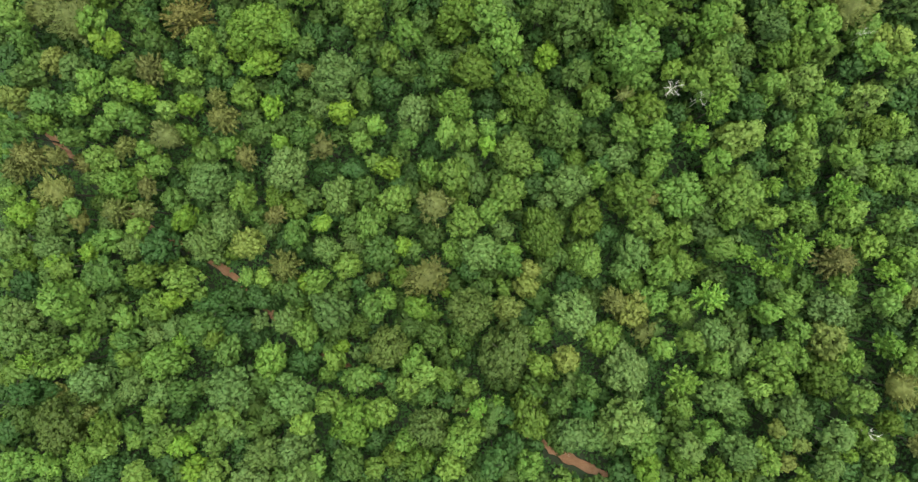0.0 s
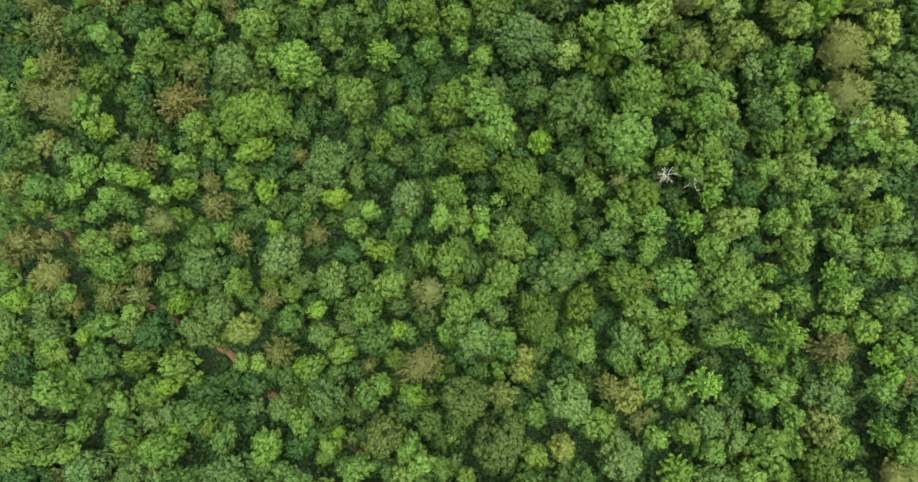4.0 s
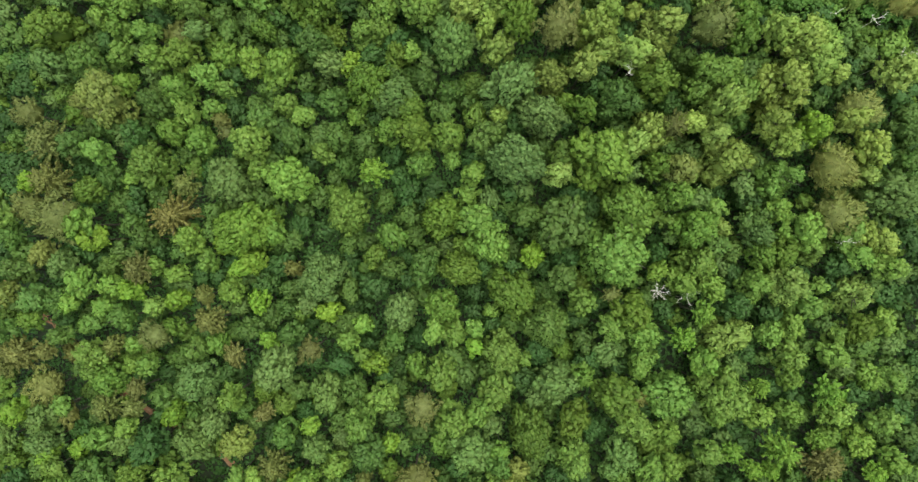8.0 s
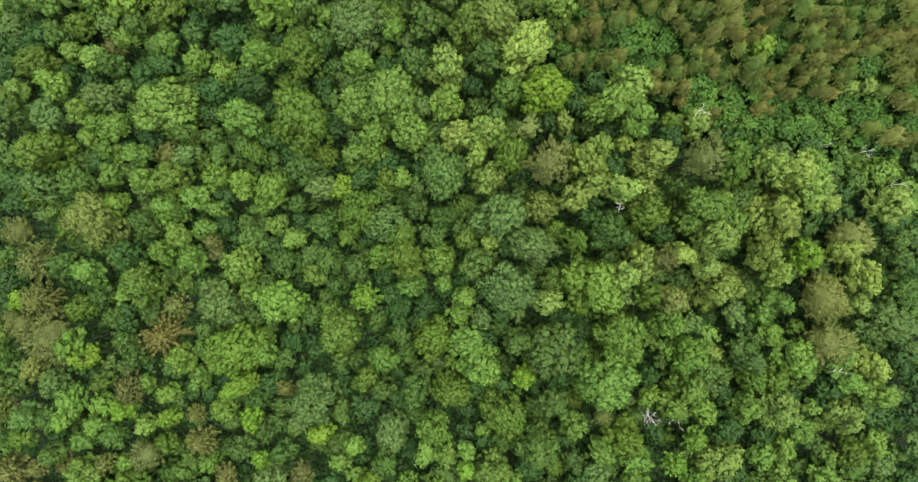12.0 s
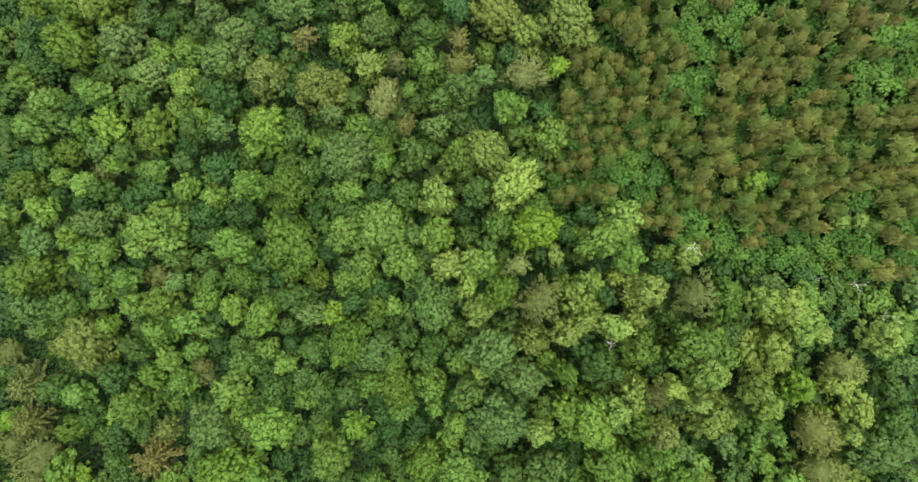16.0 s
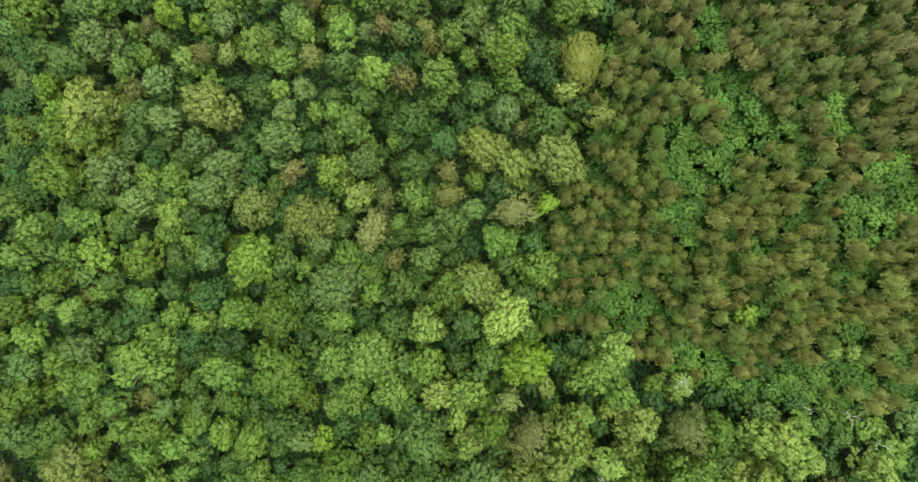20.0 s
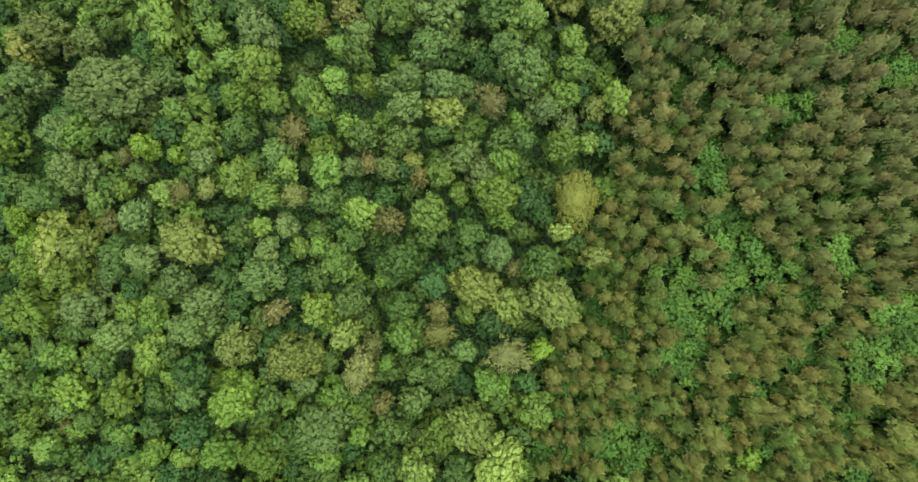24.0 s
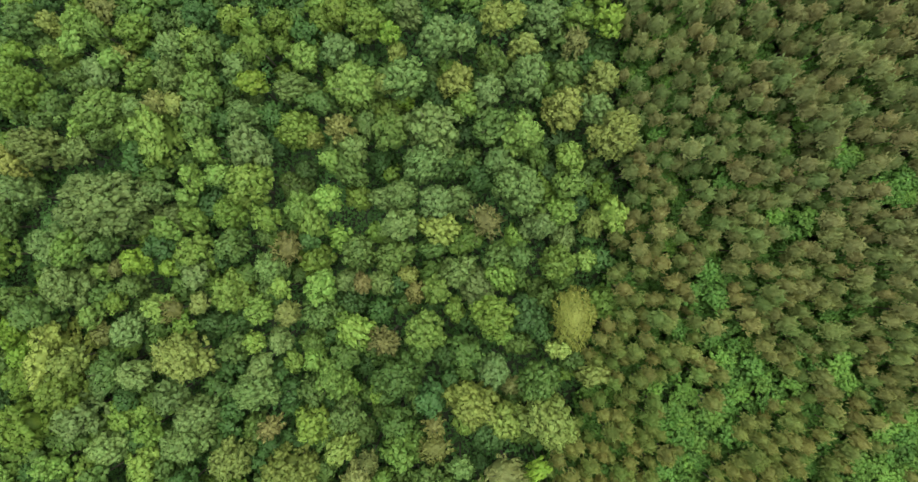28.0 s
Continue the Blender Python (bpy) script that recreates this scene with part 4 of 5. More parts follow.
tree(14.2, 90.4, 1.99, "p")
tree(-14.6, 90.5, 1.49, "x")
tree(0.7, 90.8, 1.67, "g")
tree(-47.0, 91.0, 2.80, "o")
tree(19.0, 91.2, 2.91, "p")
tree(-5.3, 91.5, 1.87, "b")
tree(-24.6, 91.7, 2.34, "b")
tree(-40.8, 91.8, 2.64, "b")
tree(10.2, 93.0, 2.66, "q")
tree(-52.1, 93.1, 1.97, "d")
tree(5.2, 94.0, 1.65, "d")
tree(-9.8, 94.4, 1.47, "g")
tree(-12.5, 94.5, 1.34, "d")
tree(-1.5, 94.6, 1.33, "o")
tree(-27.7, 94.6, 1.64, "b")
tree(-16.9, 94.8, 2.56, "b")
tree(14.8, 95.2, 1.05, "n")
tree(-41.8, 95.4, 2.63, "o")
tree(18.1, 95.6, 2.08, "g")
tree(24.2, 96.3, 1.43, "k")
tree(-6.7, 96.3, 2.00, "l")
tree(0.9, 96.4, 3.04, "g")
tree(-47.9, 96.4, 2.44, "o")
tree(12.7, 97.0, 1.70, "b")
tree(-31.5, 97.0, 1.71, "b")
tree(-35.4, 97.9, 1.71, "g")
tree(-9.7, 98.1, 1.33, "l")
tree(-12.0, 98.3, 1.00, "l")
tree(-15.8, 98.7, 1.21, "b")
tree(-25.4, 99.1, 2.84, "q")
tree(-39.7, 99.3, 1.70, "q")
tree(20.6, 99.6, 1.38, "p")
tree(-5.1, 99.4, 1.66, "g")
tree(-46.8, 99.5, 1.80, "y")
tree(-43.2, 99.5, 3.81, "p")
tree(9.0, 100.0, 1.64, "g")
# north end
tree(-19.5, 100.3, 1.48, "g")
tree(-16.5, 101.0, 1.07, "l")
tree(-13.4, 101.2, 1.34, "b")
tree(13.4, 101.3, 1.30, "l")
tree(0.4, 101.4, 1.71, "n")
tree(4.8, 101.9, 1.97, "l")
tree(-48.5, 102.4, 1.80, "y")
tree(-3.3, 102.6, 1.72, "l")
tree(-32.7, 102.7, 1.91, "b")
tree(16.6, 103.2, 1.94, "d")
dome = tree(22.3, 103.2, 2.96, "s")
dome.matrix_world = Matrix.LocRotScale(dome.location, None, (0.98 * dome.scale.z, 1.4 * dome.scale.z, dome.scale.z))
tree(12.7, 103.9, 2.21, "o")
tree(-8.3, 104.2, 1.86, "g")
tree(8.4, 104.3, 1.04, "o")
tree(-37.2, 104.5, 1.09, "l")
tree(-11.7, 104.5, 1.20, "k")
tree(-15.6, 104.8, 1.74, "l")
tree(-25.6, 105.4, 1.21, "n")
tree(-28.6, 105.7, 1.62, "l")
tree(-43.9, 105.8, 1.72, "g")
tree(-22.9, 106.1, 1.07, "k")
tree(-34.3, 106.2, 1.09, "o")
tree(3.6, 106.4, 1.31, "x")
tree(6.2, 106.7, 1.43, "l")
tree(-19.5, 107.1, 2.34, "l")
tree(-47.6, 107.2, 1.52, "g")
tree(-51.1, 107.3, 1.94, "d")
tree(-12.1, 107.5, 0.93, "l")
tree(-0.7, 108.0, 1.44, "b")
tree(-7.7, 108.0, 1.65, "l")
tree(-2.3, 108.1, 0.92, "x")
tree(-4.8, 108.2, 1.32, "b")
tree(14.0, 108.5, 1.81, "l")
tree(-40.8, 108.5, 3.01, "b")
tree(-32.1, 108.7, 1.36, "g")
tree(2.6, 108.8, 0.98, "q")
tree(8.5, 109.3, 1.82, "b")
tree(-13.8, 110.0, 1.86, "b")
tree(20.6, 110.0, 1.93, "o")
tree(-22.7, 110.0, 1.21, "b")
tree(-36.2, 110.1, 0.95, "l")
tree(23.6, 110.2, 1.02, "l")
tree(-27.4, 110.3, 1.01, "y")
tree(16.4, 110.5, 1.16, "g")
tree(-33.7, 110.7, 1.09, "n")
tree(13.6, 110.9, 1.42, "g")
tree(1.2, 111.4, 1.96, "g")
tree(-30.7, 111.5, 1.49, "y")
tree(-3.2, 111.6, 1.84, "g")
tree(5.6, 111.7, 1.30, "g")
tree(-23.3, 112.3, 1.88, "l")
tree(-11.4, 112.4, 1.65, "n")
tree(-50.2, 112.7, 2.63, "o")
tree(-18.3, 112.8, 1.67, "g")
tree(-9.2, 112.8, 0.99, "d")
tree(-41.7, 113.2, 2.19, "b")
tree(-27.6, 113.3, 1.68, "d")
tree(-35.1, 113.4, 1.49, "g")
tree(-38.8, 113.5, 1.70, "l")
tree(6.7, 113.8, 1.72, "q")
tree(24.7, 114.2, 1.33, "q")
tree(18.6, 114.3, 1.82, "b")
tree(12.2, 114.8, 1.71, "n")
tree(-25.8, 114.9, 1.27, "l")
tree(1.9, 114.9, 1.73, "b")
tree(27.3, 115.1, 1.56, "v")
tree(-8.6, 115.7, 1.56, "l")
tree(-23.9, 116.2, 1.39, "l")
tree(-13.7, 116.3, 1.25, "o")
tree(20.7, 116.4, 1.81, "l")
tree(-18.5, 116.8, 1.89, "o")
tree(-10.0, 117.0, 1.56, "l")
tree(6.5, 117.5, 1.96, "b")
tree(-6.3, 117.7, 1.24, "l")
tree(-0.1, 117.9, 1.36, "b")
tree(-34.1, 118.3, 4.75, "b")
tree(2.7, 118.4, 1.54, "b")
tree(15.8, 118.5, 2.73, "b")
tree(-2.9, 118.5, 1.36, "o")
tree(-24.6, 118.8, 1.01, "l")
tree(21.8, 119.0, 1.51, "l")
tree(-15.5, 119.7, 2.26, "l")
tree(-27.8, 119.9, 1.40, "b")
tree(-45.9, 120.2, 1.95, "b")
tree(-20.0, 121.4, 1.26, "l")
tree(-3.5, 121.5, 1.55, "g")
tree(-23.7, 121.6, 1.39, "l")
tree(22.7, 122.1, 1.57, "l")
tree(13.8, 122.1, 1.52, "b")
tree(4.9, 122.3, 2.33, "b")
tree(18.6, 122.6, 1.33, "g")
tree(-5.6, 122.8, 1.37, "l")
tree(-2.8, 123.9, 1.24, "b")
tree(27.3, 124.0, 2.64, "k")
tree(-15.8, 124.0, 2.26, "b")
tree(-45.6, 124.6, 1.63, "k")
tree(-21.4, 124.7, 1.27, "l")
tree(16.6, 125.0, 2.07, "l")
tree(-8.4, 125.6, 0.94, "q")
tree(-39.7, 125.7, 1.81, "b")
tree(1.5, 125.7, 1.73, "g")
tree(-43.0, 125.8, 2.60, "e")
tree(6.4, 126.1, 2.83, "b")
tree(13.6, 126.5, 2.07, "g")
tree(-10.3, 126.6, 2.38, "o")
tree(-4.8, 126.7, 1.68, "n")
tree(-35.7, 126.8, 1.29, "g")
tree(-28.2, 127.0, 3.21, "v")
tree(21.5, 127.5, 2.18, "k")
tree(-22.8, 127.6, 1.59, "g")
tree(25.4, 128.1, 1.81, "b")
tree(-38.8, 128.6, 1.30, "l")
tree(9.9, 128.9, 1.23, "l")
tree(-16.9, 129.1, 1.77, "b")
tree(-22.8, 129.8, 1.40, "b")
tree(3.0, 130.0, 0.99, "y")
tree(13.0, 130.4, 1.59, "b")
tree(-7.6, 130.4, 1.38, "g")
tree(-35.4, 130.5, 2.72, "l")
tree(-30.8, 130.6, 1.03, "b")
tree(-25.2, 130.7, 0.89, "q")
tree(-27.3, 130.7, 1.54, "n")
tree(26.5, 131.0, 1.93, "k")
tree(-41.0, 131.0, 1.63, "g")
tree(9.3, 131.4, 1.72, "q")
tree(0.9, 131.5, 0.87, "q")
tree(17.5, 131.5, 2.07, "b")
tree(-3.1, 131.6, 2.99, "l")
tree(22.2, 132.1, 1.52, "g")
tree(3.1, 132.1, 2.23, "b")
tree(-14.8, 132.1, 1.26, "y")
tree(-22.3, 132.2, 2.17, "l")
tree(-11.1, 132.4, 1.76, "b")
tree(-18.1, 132.8, 1.01, "g")
tree(-45.0, 133.4, 2.63, "o")
tree(13.7, 134.0, 1.84, "g")
tree(-29.9, 134.5, 1.81, "l")
tree(-39.1, 134.6, 1.83, "g")
tree(-26.9, 134.7, 1.80, "b")
tree(-34.9, 134.8, 1.62, "b")
tree(-17.3, 134.9, 1.53, "b")
tree(17.6, 135.1, 1.53, "q")
tree(23.4, 135.3, 1.52, "n")
tree(-23.2, 135.6, 1.41, "l")
tree(2.1, 135.7, 1.00, "q")
tree(10.1, 135.9, 1.23, "b")
tree(-33.2, 135.9, 0.91, "l")
tree(7.4, 136.4, 2.23, "b")
tree(-4.6, 136.5, 1.57, "b")
tree(-9.6, 136.6, 1.76, "l")
tree(-20.6, 136.6, 1.28, "g")
tree(-14.7, 136.6, 1.27, "o")
tree(-33.4, 137.7, 1.30, "k")
tree(-41.4, 137.7, 1.83, "l")
tree(-12.2, 137.9, 0.95, "o")
tree(27.5, 138.0, 1.52, "y")
tree(1.5, 138.0, 1.12, "y")
tree(-26.4, 138.3, 1.80, "b")
tree(-22.8, 138.5, 1.41, "l")
tree(-46.0, 138.5, 0.92, "y")
tree(14.0, 138.6, 1.60, "q")
tree(16.4, 138.7, 1.23, "q")
tree(-38.4, 138.7, 1.17, "l")
tree(23.8, 138.9, 1.52, "o")
tree(19.8, 139.0, 1.83, "b")
tree(-1.3, 139.4, 2.00, "o")
tree(-15.8, 139.9, 0.76, "l")
tree(-12.7, 140.3, 1.77, "o")
tree(-6.9, 140.3, 1.76, "o")
tree(3.3, 140.4, 1.55, "b")
tree(-35.4, 140.4, 0.91, "l")
tree(-17.8, 140.6, 1.59, "o")
tree(-31.1, 140.8, 2.33, "o")
tree(-4.5, 140.9, 1.25, "o")
tree(-27.6, 141.3, 1.29, "g")
tree(-38.5, 141.4, 1.83, "l")
tree(-22.6, 141.6, 1.79, "d")
tree(-41.9, 141.9, 1.18, "k")
tree(-45.0, 141.9, 2.17, "g")
# more of the wood


# ---- the dead tree in a gap ----
def dead_tree(x, y, height, reach, seed, limbs, label):
    """A bare bleached stem with forked boughs."""
    rng = np.random.default_rng(seed)
    height += extra_height(x, y)
    stout = 0.2 + 0.1 * reach
    root = new("dead_tree")
    root.location = (x, y, float(ground_level(x, y)))
    tagged(root, label, "dead tree", "dead trees")
    mesh_object("trunk", *tube([(0, 0, -0.5), (0.05, 0, 0.3), (0.15, 0.1, height * 0.5), (0.1, 0.25, height * 0.8), (0.3, 0.3, height)], np.array((0.2, 0.14, 0.1, 0.07, 0.02)) * stout), DEAD_WOOD, root)
    for i in range(limbs):
        a = i * 6.283 / limbs + rng.uniform(-0.4, 0.4)
        h = height * rng.uniform(0.72, 0.93)
        out = reach * rng.uniform(0.6, 1.1)
        p0 = np.array((0.1, 0.2, h))
        p1 = p0 + (math.cos(a) * out * 0.5, math.sin(a) * out * 0.5, rng.uniform(0.1, 0.7))
        p2 = p0 + (math.cos(a + 0.2) * out, math.sin(a + 0.2) * out, rng.uniform(0.3, 1.3))
        branch = mesh_object("branch", *tube([p0, p1, p2], np.array((0.06, 0.042, 0.014)) * stout, 6), DEAD_WOOD, root)
        for _ in range(9):
            s = rng.uniform(0.3, 0.95)
            q0 = p0 * (1 - s) + p2 * s + (p1 - (p0 + p2) / 2) * (1 - abs(2 * s - 1))
            q1 = q0 + rng.uniform(-0.5, 0.5, 3) * reach * 0.7 + (0, 0, 0.25)
            mesh_object("twig", *tube([q0, (q0 + q1) / 2 + (0, 0, 0.08), q1], np.array((0.032, 0.022, 0.01)) * stout, 4), DEAD_WOOD, branch)


dead_tree(29.4, 21.1, 12.0, 1.45, 1, 9, "bleached white dead tree with bare forked boughs")
dead_tree(34.5, 62.1, 11.5, 1.0, 2, 5, "pale dying tree with bare twigs at the crown")
dead_tree(24.0, 50.0, 11.8, 1.0, 3, 5, "grey dead boughs of a leafless tree among green crowns")
dead_tree(51.6, 57.8, 10.6, 0.6, 4, 3, "bleached dead stem leaning out of bushes")
dead_tree(56.9, 56.9, 10.8, 1.1, 5, 4, "bleached dead stem leaning out of bushes")
dead_tree(61.6, 52.6, 11, 1.0, 6, 4, "pale dead boughs beside a plantation")
dead_tree(53.3, -25.1, 11.8, 1.0, 7, 5, "pale bare boughs above green crowns")
dead_tree(53.9, 27.7, 12.5, 1.1, 8, 4, "pale bare boughs above green crowns")
dead_tree(33.9, 20.0, 9.5, 1.8, 9, 4, "fallen grey bough in a dark gap")
dead_tree(15.0, -30.0, 1.2, 1.2, 10, 5, "bleached brushwood heap on the earth track")

# ---- the plantation of young pines ----
EDGE = [(69.9, 57.2), (51.6, 58.7), (40.1, 60.4), (30.7, 64.8), (23.7, 68.5), (16.8, 68.5), (16.9, 76.7), (18.9, 83.7), (19.3, 87.8), (23.3, 91.8), (23.7, 99.0), (26.9, 103.9), (27.3, 111.7), (28.6, 117.6), (29.3, 126.5), (29.4, 136.2), (29.0, 144.5), (67.0, 142.3)]
CLEARINGS = []


def clearing(x, y, radius):
    CLEARINGS.append((x, y, radius))


clearing(35.7, 64.3, 2.3)
clearing(39.9, 62.5, 2.2)
clearing(44.1, 60.8, 2.3)
clearing(48.2, 59.9, 2.3)
clearing(52.4, 59.0, 2.3)
clearing(56.5, 58.0, 2.3)
clearing(60.7, 56.3, 2.3)
clearing(64.9, 55.4, 2.3)
clearing(69.0, 54.5, 2.2)
clearing(43.4, 57.4, 2.2)
clearing(48.4, 56.0, 2.0)
clearing(55.1, 55.1, 2.2)
clearing(61.0, 52.9, 2.0)
clearing(66.8, 51.1, 2.0)
clearing(54.9, 62.7, 2.2)
clearing(59.0, 62.2, 2.2)
clearing(50.1, 62.4, 2.0)
clearing(64.0, 60.9, 2.0)
clearing(46.9, 61.2, 2.0)
clearing(41.8, 64.2, 1.7)
clearing(38.7, 106.4, 2.6)
clearing(40.6, 99.1, 3.3)
clearing(42.9, 94.4, 3.7)
clearing(47.3, 93.9, 2.2)
clearing(53.6, 96.2, 2.9)
clearing(34.2, 93.5, 2.7)
clearing(39.0, 90.1, 3.0)
clearing(34.6, 89.7, 2.4)
clearing(36.6, 86.1, 1.7)
clearing(35.6, 82.7, 2.0)
clearing(32.9, 83.9, 1.8)
clearing(58.4, 82.9, 3.4)
clearing(62.2, 85.4, 2.8)
clearing(61.8, 90.2, 2.1)
clearing(49.6, 83.1, 1.1)
clearing(59.1, 88.4, 1.6)
clearing(35.2, 100.8, 1.0)
clearing(41.2, 81.0, 1.4)
clearing(53.7, 121.0, 2.0)
clearing(59.5, 117.0, 2.4)
clearing(48.0, 114.0, 2.1)
clearing(40.0, 118.2, 1.4)
clearing(31.8, 124.6, 1.2)
clearing(45.3, 139.7, 1.4)
clearing(36.5, 124.1, 0.8)
clearing(29.3, 72.1, 3.5)
clearing(25.8, 72.5, 2.2)
clearing(43.9, 70.6, 2.3)
clearing(41.5, 73.4, 1.2)
clearing(49.9, 83.6, 1.2)
clearing(44.9, 79.3, 1.5)
clearing(57.7, 67.7, 2.3)
clearing(56.4, 64.6, 1.7)
clearing(63.3, 64.4, 2.0)
clearing(35.3, 66.5, 2.0)
clearing(38.0, 64.9, 1.7)


def in_plantation(x, y, grow=0.0):
    inside = False
    for (x0, y0), (x1, y1) in zip(EDGE, EDGE[1:] + EDGE[:1]):
        if (y0 > y) != (y1 > y) and x + grow < x0 + (y - y0) * (x1 - x0) / (y1 - y0):
            inside = not inside
    return inside


def near_tree(x, y, radius, share):
    return any((x - a) ** 2 + (y - b) ** 2 < (share * r + 0.6 * radius) ** 2 for a, b, r in PLACED)


def pine_crown(seed):
    """A slim open crown: whorls of upturned shoots that end in soft brushes of needles."""
    rng = np.random.default_rng(seed)
    n = 11
    a = np.arange(n) * 2.39996 + rng.uniform(0, 6.28)
    f = (np.arange(n) + 0.6) / n
    reach = 0.72 * f ** 0.6 * rng.uniform(0.75, 1.2, n)
    c = np.stack([reach * np.cos(a), reach * np.sin(a), 9.35 - 1.3 * f + 0.16 * rng.standard_normal(n)], 1)
    out = np.stack([np.cos(a), np.sin(a), np.zeros(n)], 1)
    pieces = flames(np.array([(0, 0, 7.9)]), np.array([(0, 0, 1.0)]), np.array([2.4]), np.array([0.84]), 96, 0.42, rng)
    pieces += flames(c, out * 0.42 + (0, 0, 0.9) + rng.standard_normal((n, 3)) * 0.1, rng.uniform(0.6, 0.95, n), np.full(n, 0.27), 18, 0.32, rng, 0.5, 0.45, out + (0, 0, 0.8))
    pieces.append(inner_body((0, 0, 8.4), (0.68, 0.68, 1.35), rng))
    return pieces


PINE_STYLES = [join_pieces(pine_crown(900 + i)) for i in range(6)]
PINE_MESHES = [shared_mesh("crown", s, NEEDLES) for s in PINE_STYLES]
PINE_TRUNK = shared_mesh("trunk", trunk_shape(10.2, 1.0, 3.5, 77), BARK)
PINE_TINTS = ((0.176, 0.193, 0.062), (0.160, 0.192, 0.058), (0.190, 0.192, 0.066), (0.136, 0.186, 0.054), (0.198, 0.185, 0.064))


def stuff_mesh(name, pieces, label, category, material=None):
    """Many uncounted plants as one mesh; each piece brings its corners, faces, facing and leaf colour."""
    verts, faces, normals, tints, base = [], [], [], [], 0
    for v, f, n, col in pieces:
        verts.append(v)
        faces.append(np.asarray(f) + base)
        normals.append(n)
        tints.append(np.tile((*col, 1.0), (len(v), 1)))
        base += len(v)
    tri = [f for f in faces if f.shape[1] == 3]
    quad = [f for f in faces if f.shape[1] == 4]
    flat = [f.reshape(-1) for f in quad + tri]
    sizes = np.concatenate([np.full(len(f), f.shape[1]) for f in quad + tri])
    me = bpy.data.meshes.new(name)
    me.vertices.add(base)
    me.vertices.foreach_set("co", np.concatenate(verts).astype(np.float32).ravel())
    loops = np.concatenate(flat)
    me.loops.add(len(loops))
    me.loops.foreach_set("vertex_index", loops.astype(np.int32))
    me.polygons.add(len(sizes))
    me.polygons.foreach_set("loop_start", (np.cumsum(sizes) - sizes).astype(np.int32))
    me.polygons.foreach_set("use_smooth", np.ones(len(sizes), bool))
    me.update(calc_edges=True)
    me.normals_split_custom_set_from_vertices(np.concatenate(normals).astype(np.float32))
    layer = me.color_attributes.new("tint", "FLOAT_COLOR", "POINT")
    layer.data.foreach_set("color", np.concatenate(tints).astype(np.float32).ravel())
    me.materials.append(material or LEAF_STUFF)
    return tagged(new(name, me), label, category, kind="stuff")


def turned(shape, x, y, z, s, angle, tall=1.0):
    """A copy of a plant, turned about its stem, scaled and set at its place."""
    ca, sa = math.cos(angle), math.sin(angle)
    spin = np.array(((ca, sa, 0), (-sa, ca, 0), (0, 0, 1)))
    v, f, n = shape
    return (v * (s, s, s * tall)) @ spin + (x, y, z), f, n @ spin


def stem(x, y, low, high, radii, sides):
    v, f = tube([(x, y, low), (x, y, (low + high) / 2), (x, y, high)], radii, sides)
    return v, f, unit(v - (x, y, 0) - v * (0, 0, 1) + (0, 0, 1e-6))


def pine(x, y, s, tint):
    root = new("plantation_pine")
    root.matrix_world = Matrix.LocRotScale((x, y, float(ground_level(x, y))), Euler((0, 0, rand.uniform(0, 6.28))), (s, s, s * rand.uniform(0.94, 1.06)))
    tagged(root, "slender olive-brown plantation pine with upswept feathery boughs", "pine tree", "plantation pines")
    trunk = new("trunk", PINE_TRUNK)
    trunk.parent = root
    crown = new("crown", PINE_MESHES[rand.randrange(6)])
    crown.parent = root
    crown.color = (*tint, 1)


def plantation():
    rows, far = 0, []
    spots = []
    for i in range(-2, 48):
        for j in range(-2, 70):
            x = 15 + i * 1.6 + (j % 2) * 0.8 + rand.gauss(0, 0.34)
            y = 54 + j * 1.5 + rand.gauss(0, 0.34)
            if x < 75 and rand.random() < 0.93 and in_plantation(x, y) and not near_tree(x, y, 0.8, 0.85) and not any((x - a) ** 2 + (y - b) ** 2 < (r * 0.95) ** 2 for a, b, r in CLEARINGS):
                spots.append((x, y))
    for x, y in spots:
        s = max(0.62, rand.gauss(1.03, 0.14))
        tint = PINE_TINTS[rand.choice((0, 0, 1, 1, 2, 2, 3, 4))]
        k = rand.gauss(1, 0.1)
        grey = min(1.0, max(0.0, (y - 84 + 0.5 * (x - 45)) / 34))
        tint = tuple(c * k * (1.0 * (1 - grey) * g + 0.91 * grey * h) for c, g, h in zip(tint, (1.0, 1.06, 0.84), (1.005, 1.03, 1.12)))
        if x < 40 and y < 125 and rows < 300:
            pine(x, y, s, tint)
            rows += 1
        else:
            z = float(ground_level(x, y))
            far.append((*turned(PINE_STYLES[rand.randrange(6)], x, y, z, s, rand.uniform(0, 6.28)), tint))
            far.append((*stem(x, y, z - 0.3, z + 9 * s, (0.11, 0.09, 0.03), 5), (0.1, 0.08, 0.06)))
        PLACED.append((x, y, 0.9 * s))
    stuff_mesh("pine_stand", far, "further olive-brown young pines of the plantation", "pine trees", NEEDLE_STUFF)


plantation()


# ---- smaller trees that close the canopy ----
FILL = "ggggggggbblldddddddo"


GAPS = []


def gap(x, y, radius):
    """An opening in the canopy that looks down into the shade."""
    GAPS.append((x, y, radius))


